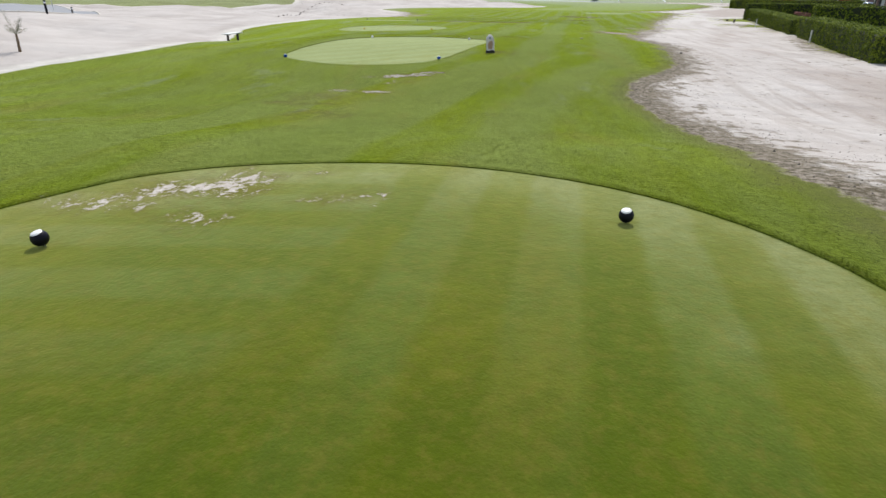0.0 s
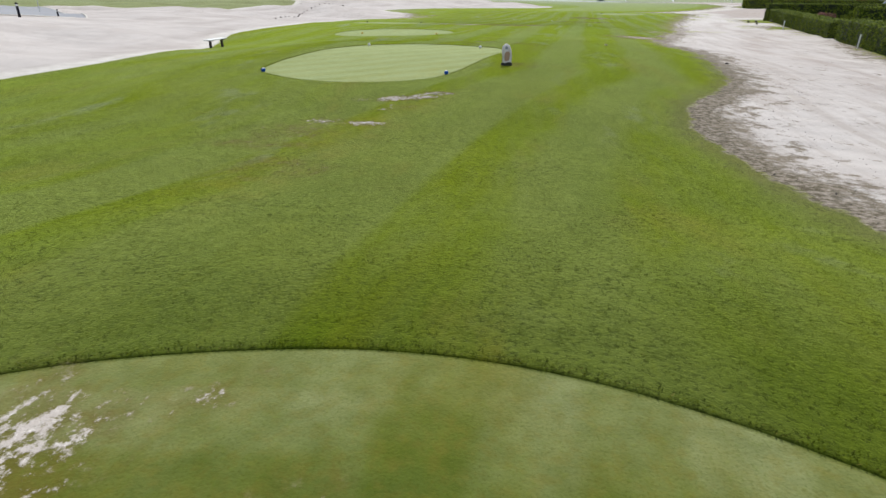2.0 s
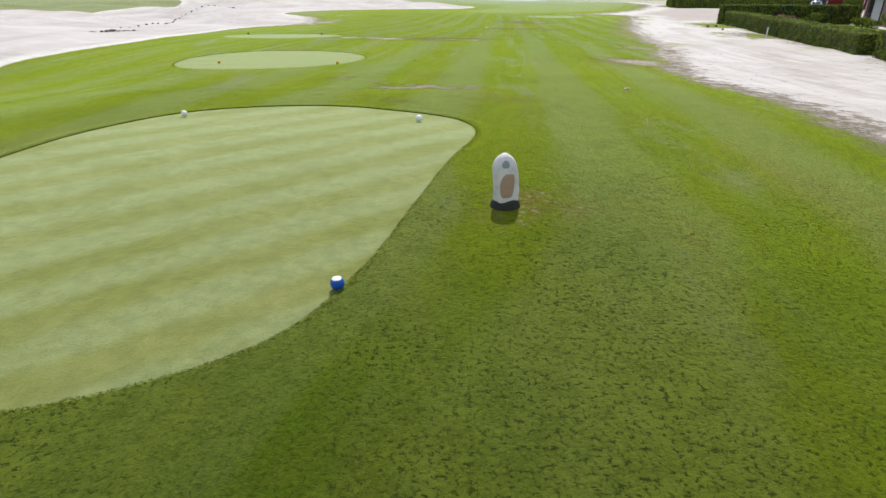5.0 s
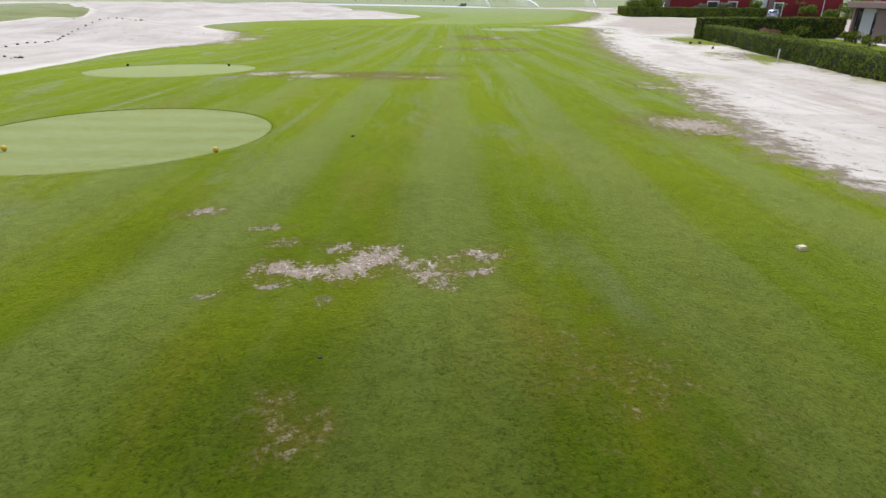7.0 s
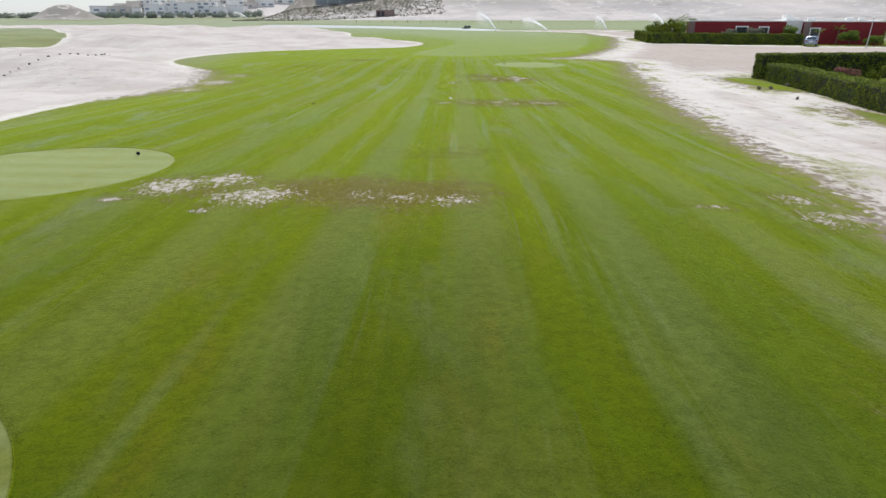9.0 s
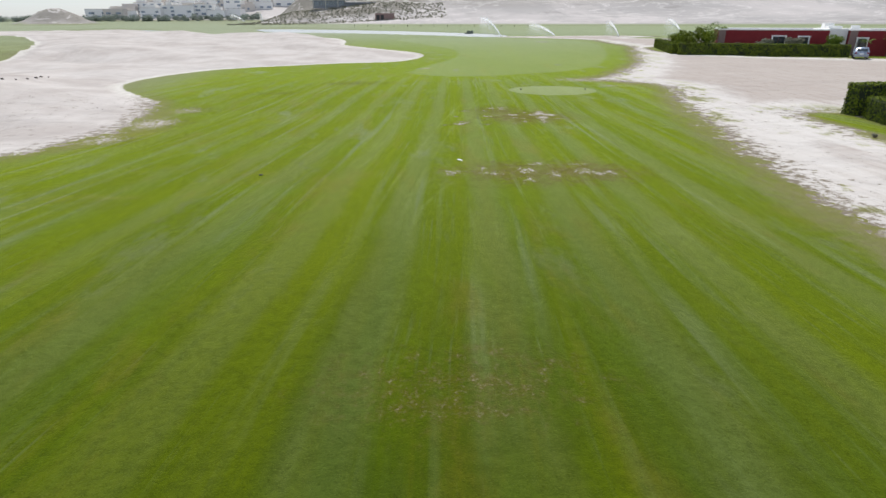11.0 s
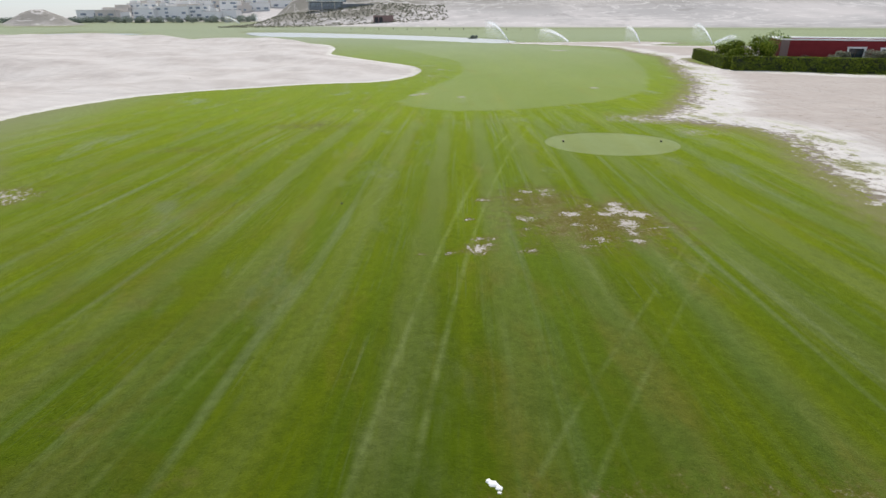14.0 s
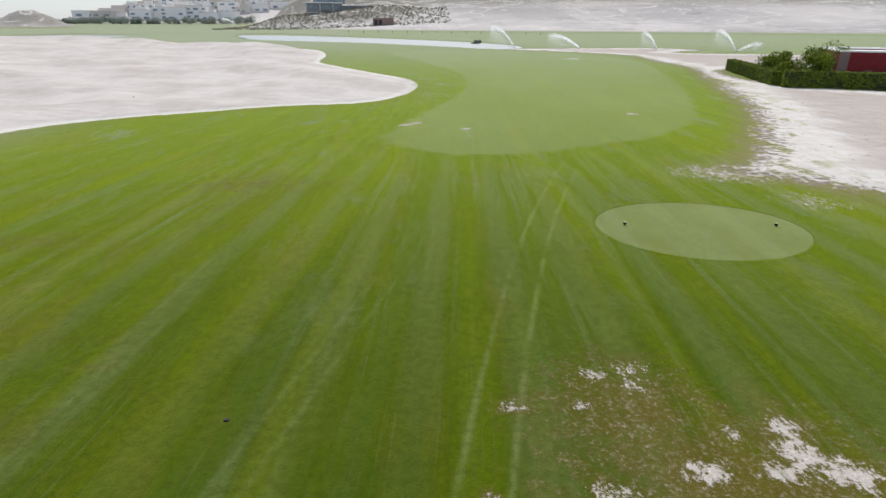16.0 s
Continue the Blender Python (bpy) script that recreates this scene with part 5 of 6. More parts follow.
def build_rocks():
    rng = random.Random(5)
    shapes = [make_rock_mesh(k, ROCK) for k in range(4)]

    def rock(x, y, s, label, group):
        ob = new("rock", rng.choice(shapes))
        ob.matrix_basis = pose(x, y, gz(x, y) + s * 0.25, 0, 0, rng.uniform(0, 360)) @ Matrix.Diagonal((s, s * rng.uniform(0.7, 1.1), s, 1))
        tagged(ob, label, "rock", group)

    for k in range(26):
        rock(-31.6 + 0.9 * math.sin(k * 0.35) + rng.uniform(-0.15, 0.15), 73 + 1.25 * k, rng.uniform(0.09, 0.17), "dark stone in a row across pale sand", "row of stones")
    for k in range(16):
        a = 6.28 * k / 16
        rock(-26.5 + 2.6 * math.cos(a) + rng.uniform(-0.3, 0.3), 64 + 3.2 * math.sin(a), rng.uniform(0.12, 0.22), "dark stone in a ring on pale sand", "ring of stones")
    for k in range(22):
        rock(-26.2 + rng.gauss(0, 0.8), 63.5 + rng.gauss(0, 0.7), rng.uniform(0.12, 0.3), "dark stone heaped on pale sand", "heap of stones")
    for x, y in ((-18.9, 87.8), (-19.4, 88.2), (-36, 97), (-41, 110), (-20, 130), (-70, 240), (9.2, 25.2)):
        rock(x, y, rng.uniform(0.05, 0.12), "dark stone lying on pale sand", "scattered stones")
    # bits of turf and clods strewn along the ragged edge of the sand, too many to count
    r = np.random.default_rng(8)
    n = 5200
    i = r.integers(0, len(SAND_RIGHT), n)
    p = SAND_RIGHT[i] + r.normal(0, 1.1, (n, 2)) + np.array([0.9, 0])
    p = p[(p[:, 1] > 0) & (p[:, 1] < 130) & (inside_by(SAND_RIGHT, p[:, 0], p[:, 1]) > -0.4)]
    s = r.uniform(0.006, 0.018, (len(p), 1)) * (1 + (r.random((len(p), 1)) > 0.97))
    c = np.c_[p, ground_z(*p.T)]
    tet = np.array([(-1, -0.7, -0.2), (1, -0.5, -0.2), (0.1, 1, -0.2), (0.0, 0.05, 0.8)])
    v = (c[:, None] + tet[None] * s[:, None]).reshape(-1, 3)
    k = np.arange(len(p))[:, None] * 4
    tagged(raw("clods", v, np.concatenate([k + [0, 1, 3], k + [1, 2, 3], k + [2, 0, 3]]), ROCK), "crumbs of earth and turf on sand", "clods", "", "stuff")
    # dry crumbs on the bare spots in the turf
    spots = np.array([q[:4] for q in BARE if q[4] > 0.7 and q[1] > 5])
    j = r.integers(0, len(spots), 12000)
    p = spots[j, :2] + r.normal(0, 0.5, (12000, 2)) * spots[j, 2:]
    p = p[fields(p[:, 0], p[:, 1])["bare"] > 0.5]
    s = r.uniform(0.003, 0.010, (len(p), 1))
    v = (np.c_[p, ground_z(*p.T)][:, None] + tet[None] * s[:, None]).reshape(-1, 3)
    k = np.arange(len(p))[:, None] * 4
    tagged(raw("earth_crumbs", v, np.concatenate([k + [0, 1, 3], k + [1, 2, 3], k + [2, 0, 3]]), CRUMB), "dry pale crumbs on bare earth in the turf", "clods", "", "stuff")


build_rocks()


# ---- hedges, gardens and houses ----
def make_hedge(a, b, tall, wide, label, seed, density=420, size=0.055):
    """A clipped hedge along a line: dark solid core and a coat of single leaves."""
    a, b = Vector((*a, 0)), Vector((*b, 0))
    length = (b - a).length
    yaw = math.degrees(math.atan2(b.y - a.y, b.x - a.x))
    base = min(gz(*(a.lerp(b, f)).xy) for f in (0, 0.5, 1))
    t = thing("hedge", pose(a.x, a.y, base - 0.03, 0, 0, yaw), label, "hedge", "clipped hedges")
    rng = np.random.default_rng(seed)
    n = max(4, int(length / 0.6))
    bm = bmesh.new()
    rows = []
    for i in range(n + 1):
        x = length * i / n
        w = wide / 2 - 0.09 + 0.03 * math.sin(1.7 * x + seed)
        h = tall - 0.10 + 0.03 * math.sin(2.3 * x + 1.7 * seed)
        x = min(max(x, 0.09), length - 0.09)
        rows.append([bm.verts.new(p) for p in ((x, -w * 0.94, 0), (x, -w, h * 0.5), (x, -w * 0.97, h - 0.07), (x, -w * 0.8, h), (x, w * 0.8, h), (x, w * 0.97, h - 0.07), (x, w, h * 0.5), (x, w * 0.94, 0))])
    for p, q in zip(rows, rows[1:]):
        for k in range(7):
            bm.faces.new((p[k], p[k + 1], q[k + 1], q[k]))
    bm.faces.new(rows[0][::-1]), bm.faces.new(rows[-1])
    part("core", bm, HEDGE_CORE, t, "dark solid core")
    cs, ns = [], []

    def coat(count, fn):
        u, v = rng.random(count), rng.random(count)
        p, d = fn(u, v)
        cs.append(p), ns.append(np.tile(np.array(d, float), (count, 1)))

    w = wide / 2
    bulge = lambda x, z: 0.06 * np.sin(2.6 * x + seed) * np.sin(3.1 * z + 0.7 * x) + 0.06 * np.sin(7.3 * x + 2.0 * np.sin(3.1 * x) + 2 * z) * np.sin(6.1 * z + 1.3 * x)  # noqa: E731
    jit = lambda k: rng.normal(0, 0.028, k)  # noqa: E731
    for s in (-1, 1):
        k = int(density * length * tall)
        coat(k, lambda u, v: (np.stack([u * length, s * (w - 0.05 + bulge(u * length, v * tall)) + jit(len(u)), v * (tall - 0.03)], 1), (0, s * 1.0, 0.05)))
        k = int(density * wide * tall)
        coat(k, lambda u, v: (np.stack([(length if s > 0 else 0) - s * 0.04 + jit(len(u)), (u - 0.5) * wide, v * (tall - 0.03)], 1), (s * 1.0, 0, 0.05)))
    k = int(density * 1.3 * length * wide)
    coat(k, lambda u, v: (np.stack([u * length, (v - 0.5) * wide, tall - 0.05 + 0.05 * np.sin(2.1 * u * length + seed) * np.cos(v * 5) + np.abs(jit(len(u)))], 1), (0, 0, 1.0)))
    leaves("leaves", np.concatenate(cs), size, LEAF, t, rng, np.concatenate(ns), 0.42)
    return t


make_hedge((22.3, 46.2), (30.1, 80.7), 1.36, 1.7, "long clipped bright-topped garden hedge beside sand", 1)
make_hedge((29.4, 82.3), (44.5, 82.6), 2.0, 1.1, "dark clipped hedge across the garden's end", 2, 160, 0.09)
make_hedge((17.5, 24.6), (22.1, 44.6), 1.33, 1.6, "clipped hedge with leafy face beside sand", 3)
make_hedge((22.6, 45.6), (38.0, 43.2), 2.1, 1.0, "dark tall hedge between two gardens", 4, 160, 0.09)
make_hedge((18.2, 24.3), (32.0, 21.6), 1.65, 1.2, "clipped hedge closing a garden", 5, 140, 0.09)
make_hedge((44.8, 139.8), (66.0, 130.4), 1.8, 1.2, "long dark clipped hedge before red houses", 6, 230, 0.085)
make_hedge((44.9, 141.0), (50.8, 161.5), 1.6, 1.2, "sunlit clipped hedge running along the path", 7, 230, 0.085)


def crown_points(rng, n, r, h, lumps=7):
    """Leaf places in an uneven crown made of several clumps with gaps."""
    c = np.stack([rng.normal(0, 0.45, lumps) * r, rng.normal(0, 0.45, lumps) * r, rng.uniform(0.15, 0.85, lumps) * h], 1)
    s = rng.uniform(0.35, 0.6, lumps) * r
    k = rng.integers(0, lumps, n)
    d = rng.normal(size=(n, 3))
    d /= np.linalg.norm(d, axis=1, keepdims=True)
    d *= rng.uniform(0.55, 1.05, (n, 1))
    return c[k] + d * s[k][:, None] * np.array([1, 1, 0.8]), d


def make_tree(name, m, trunk, r, h, label, category, seed, material=None, n=1500, size=0.11, group=""):
    rng = np.random.default_rng(seed)
    rnd = random.Random(seed)
    t = thing(name, m, label, category, group)
    bm = bmesh.new()
    tube(bm, [(0, 0, -0.1), (0.03 * r, 0, trunk * 0.5), (0.0, 0.04 * r, trunk + h * 0.3)], [0.05 + 0.03 * r, 0.04 + 0.025 * r, 0.03], 8)
    for k in range(6):
        a = k * 1.05 + rnd.uniform(-0.3, 0.3)
        q = Vector((math.cos(a) * r * 0.55, math.sin(a) * r * 0.55, trunk + h * rnd.uniform(0.4, 0.75)))
        tube(bm, [(0, 0, trunk * rnd.uniform(0.6, 1.0)), q * 0.55 + Vector((0, 0, trunk * 0.35)), q], [0.035 + 0.01 * r, 0.025, 0.01], 6)
    part("trunk", bm, BARK, t)
    p, d = crown_points(rng, n, r, h)
    p[:, 2] = np.maximum(p[:, 2] + trunk, 0.03)
    leaves("crown", p, size, material or LEAF_TREE, t, rng, d, 0.9)
    return t


# shrubs and small trees round the far houses
F0, FD, FN = np.array([43.9, 139.5]), np.array([0.915, -0.403]), np.array([0.403, 0.915])


def far(s, off):
    """A place along the far hedge's line: s metres along it, off metres behind it."""
    return F0 + FD * s + FN * off


for k, (s, off, tr, r, h, mat, what) in enumerate((
        (1.2, 3.0, 0.6, 1.4, 2.1, LEAF, "shrub"), (2.6, 4.6, 1.0, 2.0, 2.9, LEAF, "tree"), (4.6, 3.4, 1.0, 1.8, 2.6, LEAF, "tree"), (5.6, 6.8, 1.2, 2.1, 3.2, LEAF_TREE, "tree"),
        (0.9, 9.0, 0.6, 1.7, 2.3, LEAF, "shrub"), (2.0, 13.0, 0.6, 1.8, 2.5, LEAF, "shrub"), (3.0, 17.0, 0.5, 1.5, 1.8, LEAF_TREE, "shrub"),
        (9.6, 3.6, 0.6, 0.9, 1.0, LEAF_PINK, "shrub"), (13.0, 3.2, 1.0, 1.2, 1.4, LEAF_GREY, "tree"), (17.0, 3.2, 1.0, 1.3, 1.5, LEAF_GREY, "tree"), (22.2, 3.0, 1.3, 1.5, 1.4, LEAF_TREE, "tree"),
        (31.0, 2.5, 0.7, 1.6, 1.3, LEAF_TREE, "shrub"), (36.5, 1.0, 0.5, 2.2, 2.2, LEAF_TREE, "tree"), (38.5, 6.0, 2.0, 2.6, 2.8, LEAF_TREE, "tree"), (34.0, 0.5, 0.4, 1.2, 1.0, LEAF_TREE, "shrub"))):
    x, y = far(s, off)
    word = {id(LEAF_PINK): "flowering reddish", id(LEAF_GREY): "greyish sparse"}.get(id(mat), "leafy green")
    make_tree("garden_" + what, at_ground(x, y, 40 * k), tr, r, h, word + " garden " + what + " before a red house wall", what, 40 + k, mat, 2400, 0.13, "garden shrubs")
for s, off, hgt, k in ((26.5, 3.5, 2.0, 1), (29.5, 4.0, 2.4, 2), (0.8, 5.5, 0.4, 3), (2.4, 2.6, 0.3, 4)):
    x, y = far(s, off)
    make_palm(at_ground(x, y), hgt, 1.3, 15, "green garden palm behind a clipped hedge", 60 + k, LEAF_TREE, 0.25, "garden palms")


def window(parent, cx, y, z0, wide, tall, surround, name="window", panes=2, depth=0.3, door=False):
    """A white surround that stands out of the wall, a dark frame and its panes; built in the house's own axes, facing -y."""
    bm = bmesh.new()
    for x in (cx - wide / 2 - 0.08, cx + wide / 2 + 0.08):
        box(bm, (x, y - depth / 2, z0 + tall / 2), (0.16, depth, tall + (0.0 if door else 0.16)), 0.012)
    box(bm, (cx, y - depth / 2 - 0.01, z0 + tall + 0.1), (wide + 0.4, depth, 0.2), 0.012)
    w = part(name, bm, surround, parent, "white surround with glazed panes")
    bm = bmesh.new()
    for x in (cx - wide / 2 + 0.03, cx, cx + wide / 2 - 0.03):
        box(bm, (x, y - 0.04, z0 + tall / 2), (0.07, 0.06, tall), 0.005)
    for z in (z0 + 0.03, z0 + tall - 0.03):
        box(bm, (cx, y - 0.038, z), (wide - 0.12, 0.055, 0.07), 0.005)
    part("frame", bm, FRAME, w)
    for k in range(panes):
        bm = bmesh.new()
        box(bm, (cx - wide / 2 + wide * (k + 0.5) / panes, y - 0.02, z0 + tall / 2), (wide / panes - 0.10, 0.02, tall - 0.14))
        part("pane", bm, GLASS, w)
    return w


def build_red_house(s, length, label, openings, seed):
    x, y = far(s, 5.1)
    yaw = math.degrees(math.atan2(FD[1], FD[0]))
    h = 3.55
    t = thing("house", pose(x, y, gz(x, y), 0, 0, yaw), label, "house", "red houses")
    bm = bmesh.new()
    edges = [0.0]
    for kind, cx, wide, z0, tall in openings:
        edges += [cx - wide / 2, cx + wide / 2]
    edges.append(length)
    for a, b in zip(edges[::2], edges[1::2]):
        box(bm, ((a + b) / 2, 0.15, h / 2 - 0.1), (b - a, 0.3, h + 0.2))
    for kind, cx, wide, z0, tall in openings:
        if z0 > 0.05:
            box(bm, (cx, 0.15, z0 / 2 - 0.1), (wide, 0.3, z0 + 0.2))
        box(bm, (cx, 0.15, (z0 + tall + h) / 2), (wide, 0.3, h - z0 - tall))
    box(bm, (0.15, 5.15, h / 2 - 0.1), (0.3, 9.7, h + 0.2)), box(bm, (length - 0.15, 5.15, h / 2 - 0.1), (0.3, 9.7, h + 0.2)), box(bm, (length / 2, 10.15, h / 2 - 0.1), (length, 0.3, h + 0.2))
    part("wall", bm, RED, t, "dark red rendered walls")
    # added strip on the front, standing in for a mauve end wall
    bm = bmesh.new()
    box(bm, (0.5, -0.03, h / 2), (1.0, 0.07, h - 0.01), 0.01)
    part("end_wall_strip", bm, MAUVE, t, "mauve strip at the house's corner")
    bm = bmesh.new()
    box(bm, (length / 2, 5.15, h - 0.22), (length - 0.62, 9.6, 0.2))
    part("roof", bm, PLASTER, t, "flat white roof")
    bm = bmesh.new()
    for c, sz in (((length / 2, 0.13, h + 0.09), (length + 0.1, 0.42, 0.18)), ((length / 2, 10.17, h + 0.09), (length + 0.1, 0.42, 0.18)), ((0.13, 5.15, h + 0.09), (0.42, 9.6, 0.18)), ((length - 0.13, 5.15, h + 0.09), (0.42, 9.6, 0.18))):
        box(bm, c, sz, 0.02)
    part("parapet", bm, PLASTER, t, "white parapet cap")
    for kind, cx, wide, z0, tall in openings:
        window(t, cx, 0.12, z0, wide, tall, PLASTER, kind, 2, 0.42, kind == "door")
    rng = random.Random(seed)
    for k in range(3 if seed > 1 else 0):
        bm = bmesh.new()
        a, b = rng.uniform(1.5, length - 1.5), rng.uniform(3, 8)
        box(bm, (a, b, h + 0.25), (rng.uniform(0.7, 1.3), 0.7, 0.8), 0.02)
        part("roof_vent", bm, WHITE, t, "white roof unit")


build_red_house(6.6, 15.3, "single-storey dark red house with white-framed windows", (("window", 8.6, 1.7, 0.9, 1.75), ("window", 12.0, 1.3, 0.9, 1.7)), 1)
build_red_house(24.6, 11.8, "single-storey dark red house with white door", (("door", 1.7, 1.2, 0.05, 2.4),), 2)
build_red_house(41.0, 16.0, "long dark red house beyond a lamp post", (("window", 4.0, 1.6, 0.9, 1.6), ("window", 10.0, 1.6, 0.9, 1.6)), 3)


def build_white_block():
    """The white stair and terrace block between the red houses."""
    x, y = far(20.5, 6.0)
    yaw = math.degrees(math.atan2(FD[1], FD[0]))
    t = thing("terrace_block", pose(x, y, gz(x, y), 0, 0, yaw), "white rendered stair block with roof terrace parapets", "building")
    bm = bmesh.new()
    box(bm, (2.75, 4.0, 1.7), (2.5, 8.0, 3.6), 0.03)
    part("wall", bm, PLASTER, t)
    bm = bmesh.new()
    for c, sz in (((2.75, 0.15, 3.65), (2.5, 0.3, 0.3)), ((1.65, 4.0, 3.65), (0.3, 7.4, 0.3)), ((3.85, 4.0, 3.65), (0.3, 7.4, 0.3)), ((2.75, 7.85, 3.65), (2.5, 0.3, 0.3))):
        box(bm, c, sz, 0.02)
    part("parapet", bm, PLASTER, t)
    for k in range(2):
        bm = bmesh.new()
        box(bm, (2.6 - 0.2 * k, 3.0 + 3.0 * k, 3.75), (1.9 - 0.6 * k, 2.2, 0.8 + 0.7 * k), 0.03)
        part("stair_head", bm, WHITE, t)
    bm = bmesh.new()
    box(bm, (1.68, -0.12, 1.6), (0.36, 0.24, 3.4), 0.02)
    part("column", bm, WHITE, t, "slim white column")


build_white_block()


def build_mauve_house():
    """The flat-roofed house inside the near garden; its glazed front looks over the hedge."""
    yaw = math.degrees(math.atan2(81.0 - 58.9, 43.8 - 37.0))
    x, y = 37.0, 58.9
    t = thing("house", pose(x, y, gz(42, 70), 0, 0, yaw + 180) @ pose(-22.6, 0, 0), "flat-roofed mauve house with tall glazed doors", "house")
    # own axes: x along the front, the garden side at -y
    h, length = 3.05, 22.6
    bm = bmesh.new()
    bays = ((0.9, 1.0), (4.6, 1.1), (9.0, 2.0), (14.0, 2.0), (19.0, 2.0))
    cuts = [0.0]
    for c, w in bays:
        cuts += [c - w / 2, c + w / 2]
    cuts.append(length)
    for k, (a, b) in enumerate(zip(cuts[::2], cuts[1::2])):
        if k == 1:
            continue
        box(bm, ((a + b) / 2, 0.2, h / 2 - 0.25), (b - a, 0.4, h - 0.1))
    box(bm, (0.2, 5, h / 2 - 0.25), (0.4, 9.2, h - 0.1)), box(bm, (length - 0.2, 5, h / 2 - 0.25), (0.4, 9.2, h - 0.1)), box(bm, (length / 2, 9.8, h / 2 - 0.25), (length, 0.4, h - 0.1))
    part("wall", bm, MAUVE, t, "mauve rendered walls")
    bm = bmesh.new()
    box(bm, ((cuts[2] + cuts[3]) / 2, 0.45, h / 2 - 0.25), (cuts[3] - cuts[2], 0.3, h - 0.1), 0.01)
    part("panel", bm, SHUTTER, t, "recessed pale grey wall panel")
    bm = bmesh.new()
    box(bm, (length / 2, 4.75, h + 0.02), (length + 0.5, 10.6, 0.5), 0.03)
    part("roof", bm, MAUVE, t, "thick mauve roof edge")
    for c, w in bays:
        bm = bmesh.new()
        for xx in (c - w / 2 + 0.05, c, c + w / 2 - 0.05):
            box(bm, (xx, 0.25, 1.2), (0.08, 0.08, 2.45), 0.006)
        box(bm, (c, 0.25, 2.4), (w - 0.18, 0.07, 0.08), 0.006), box(bm, (c, 0.25, 0.04), (w - 0.18, 0.07, 0.08), 0.006)
        d = part("door", bm, FRAME, t, "dark-framed glass door")
        for s in (-1, 1):
            bm = bmesh.new()
            box(bm, (c + s * w / 4, 0.27, 1.22), (w / 2 - 0.1, 0.02, 2.3))
            part("pane", bm, GLASS, d)
        bm = bmesh.new()
        box(bm, (c - 0.06, 0.2, 1.05), (0.03, 0.05, 0.22), 0.005)
        part("handle", bm, STEEL, d, "steel pull handle")
    bm = bmesh.new()
    box(bm, (length / 2, -0.5, -0.02), (length, 1.0, 0.16), 0.02)
    part("terrace", bm, CONCRETE, t, "pale terrace slab")


build_mauve_house()
for k, (x, y, r, h) in enumerate(((41.0, 77.2, 0.7, 0.8), (40.0, 74.6, 0.85, 0.9), (38.9, 71.6, 0.7, 0.75), (37.2, 67.0, 0.9, 1.3), (35.0, 79.6, 0.7, 0.9), (37.5, 79.3, 0.8, 1.0))):
    make_tree("garden_shrub", at_ground(x, y, 50 * k), 0.15, r, h, ("reddish" if k == 4 else "rounded green") + " shrub in a walled garden", "shrub", 80 + k, LEAF_PINK if k == 4 else LEAF, 700, 0.10, "garden shrubs")
for k, (x, y, r) in enumerate(((25.2, 74.8, 0.14), (26.0, 74.7, 0.16), (28.1, 76.0, 0.22), (24.4, 69.5, 0.12))):
    make_tree("dry_tuft", at_ground(x, y), 0.03, r, r * 1.1, "low dry tuft on sand beside a hedge", "shrub", 90 + k, LEAF_GREY, 160, 0.05, "dry tufts")


def build_post(x, y):
    t = thing("marker_post", at_ground(x, y), "short pale post before a hedge", "post")
    bm = bmesh.new()
    box(bm, (0, 0, 0.34), (0.065, 0.065, 0.76), 0.012)
    part("shaft", bm, WHITE, t)
    bm = bmesh.new()
    box(bm, (0, 0, 0.735), (0.08, 0.08, 0.03), 0.008)
    part("cap", bm, STEEL, t)


build_post(23.6, 60.0)
build_post(19.4, 37.4)


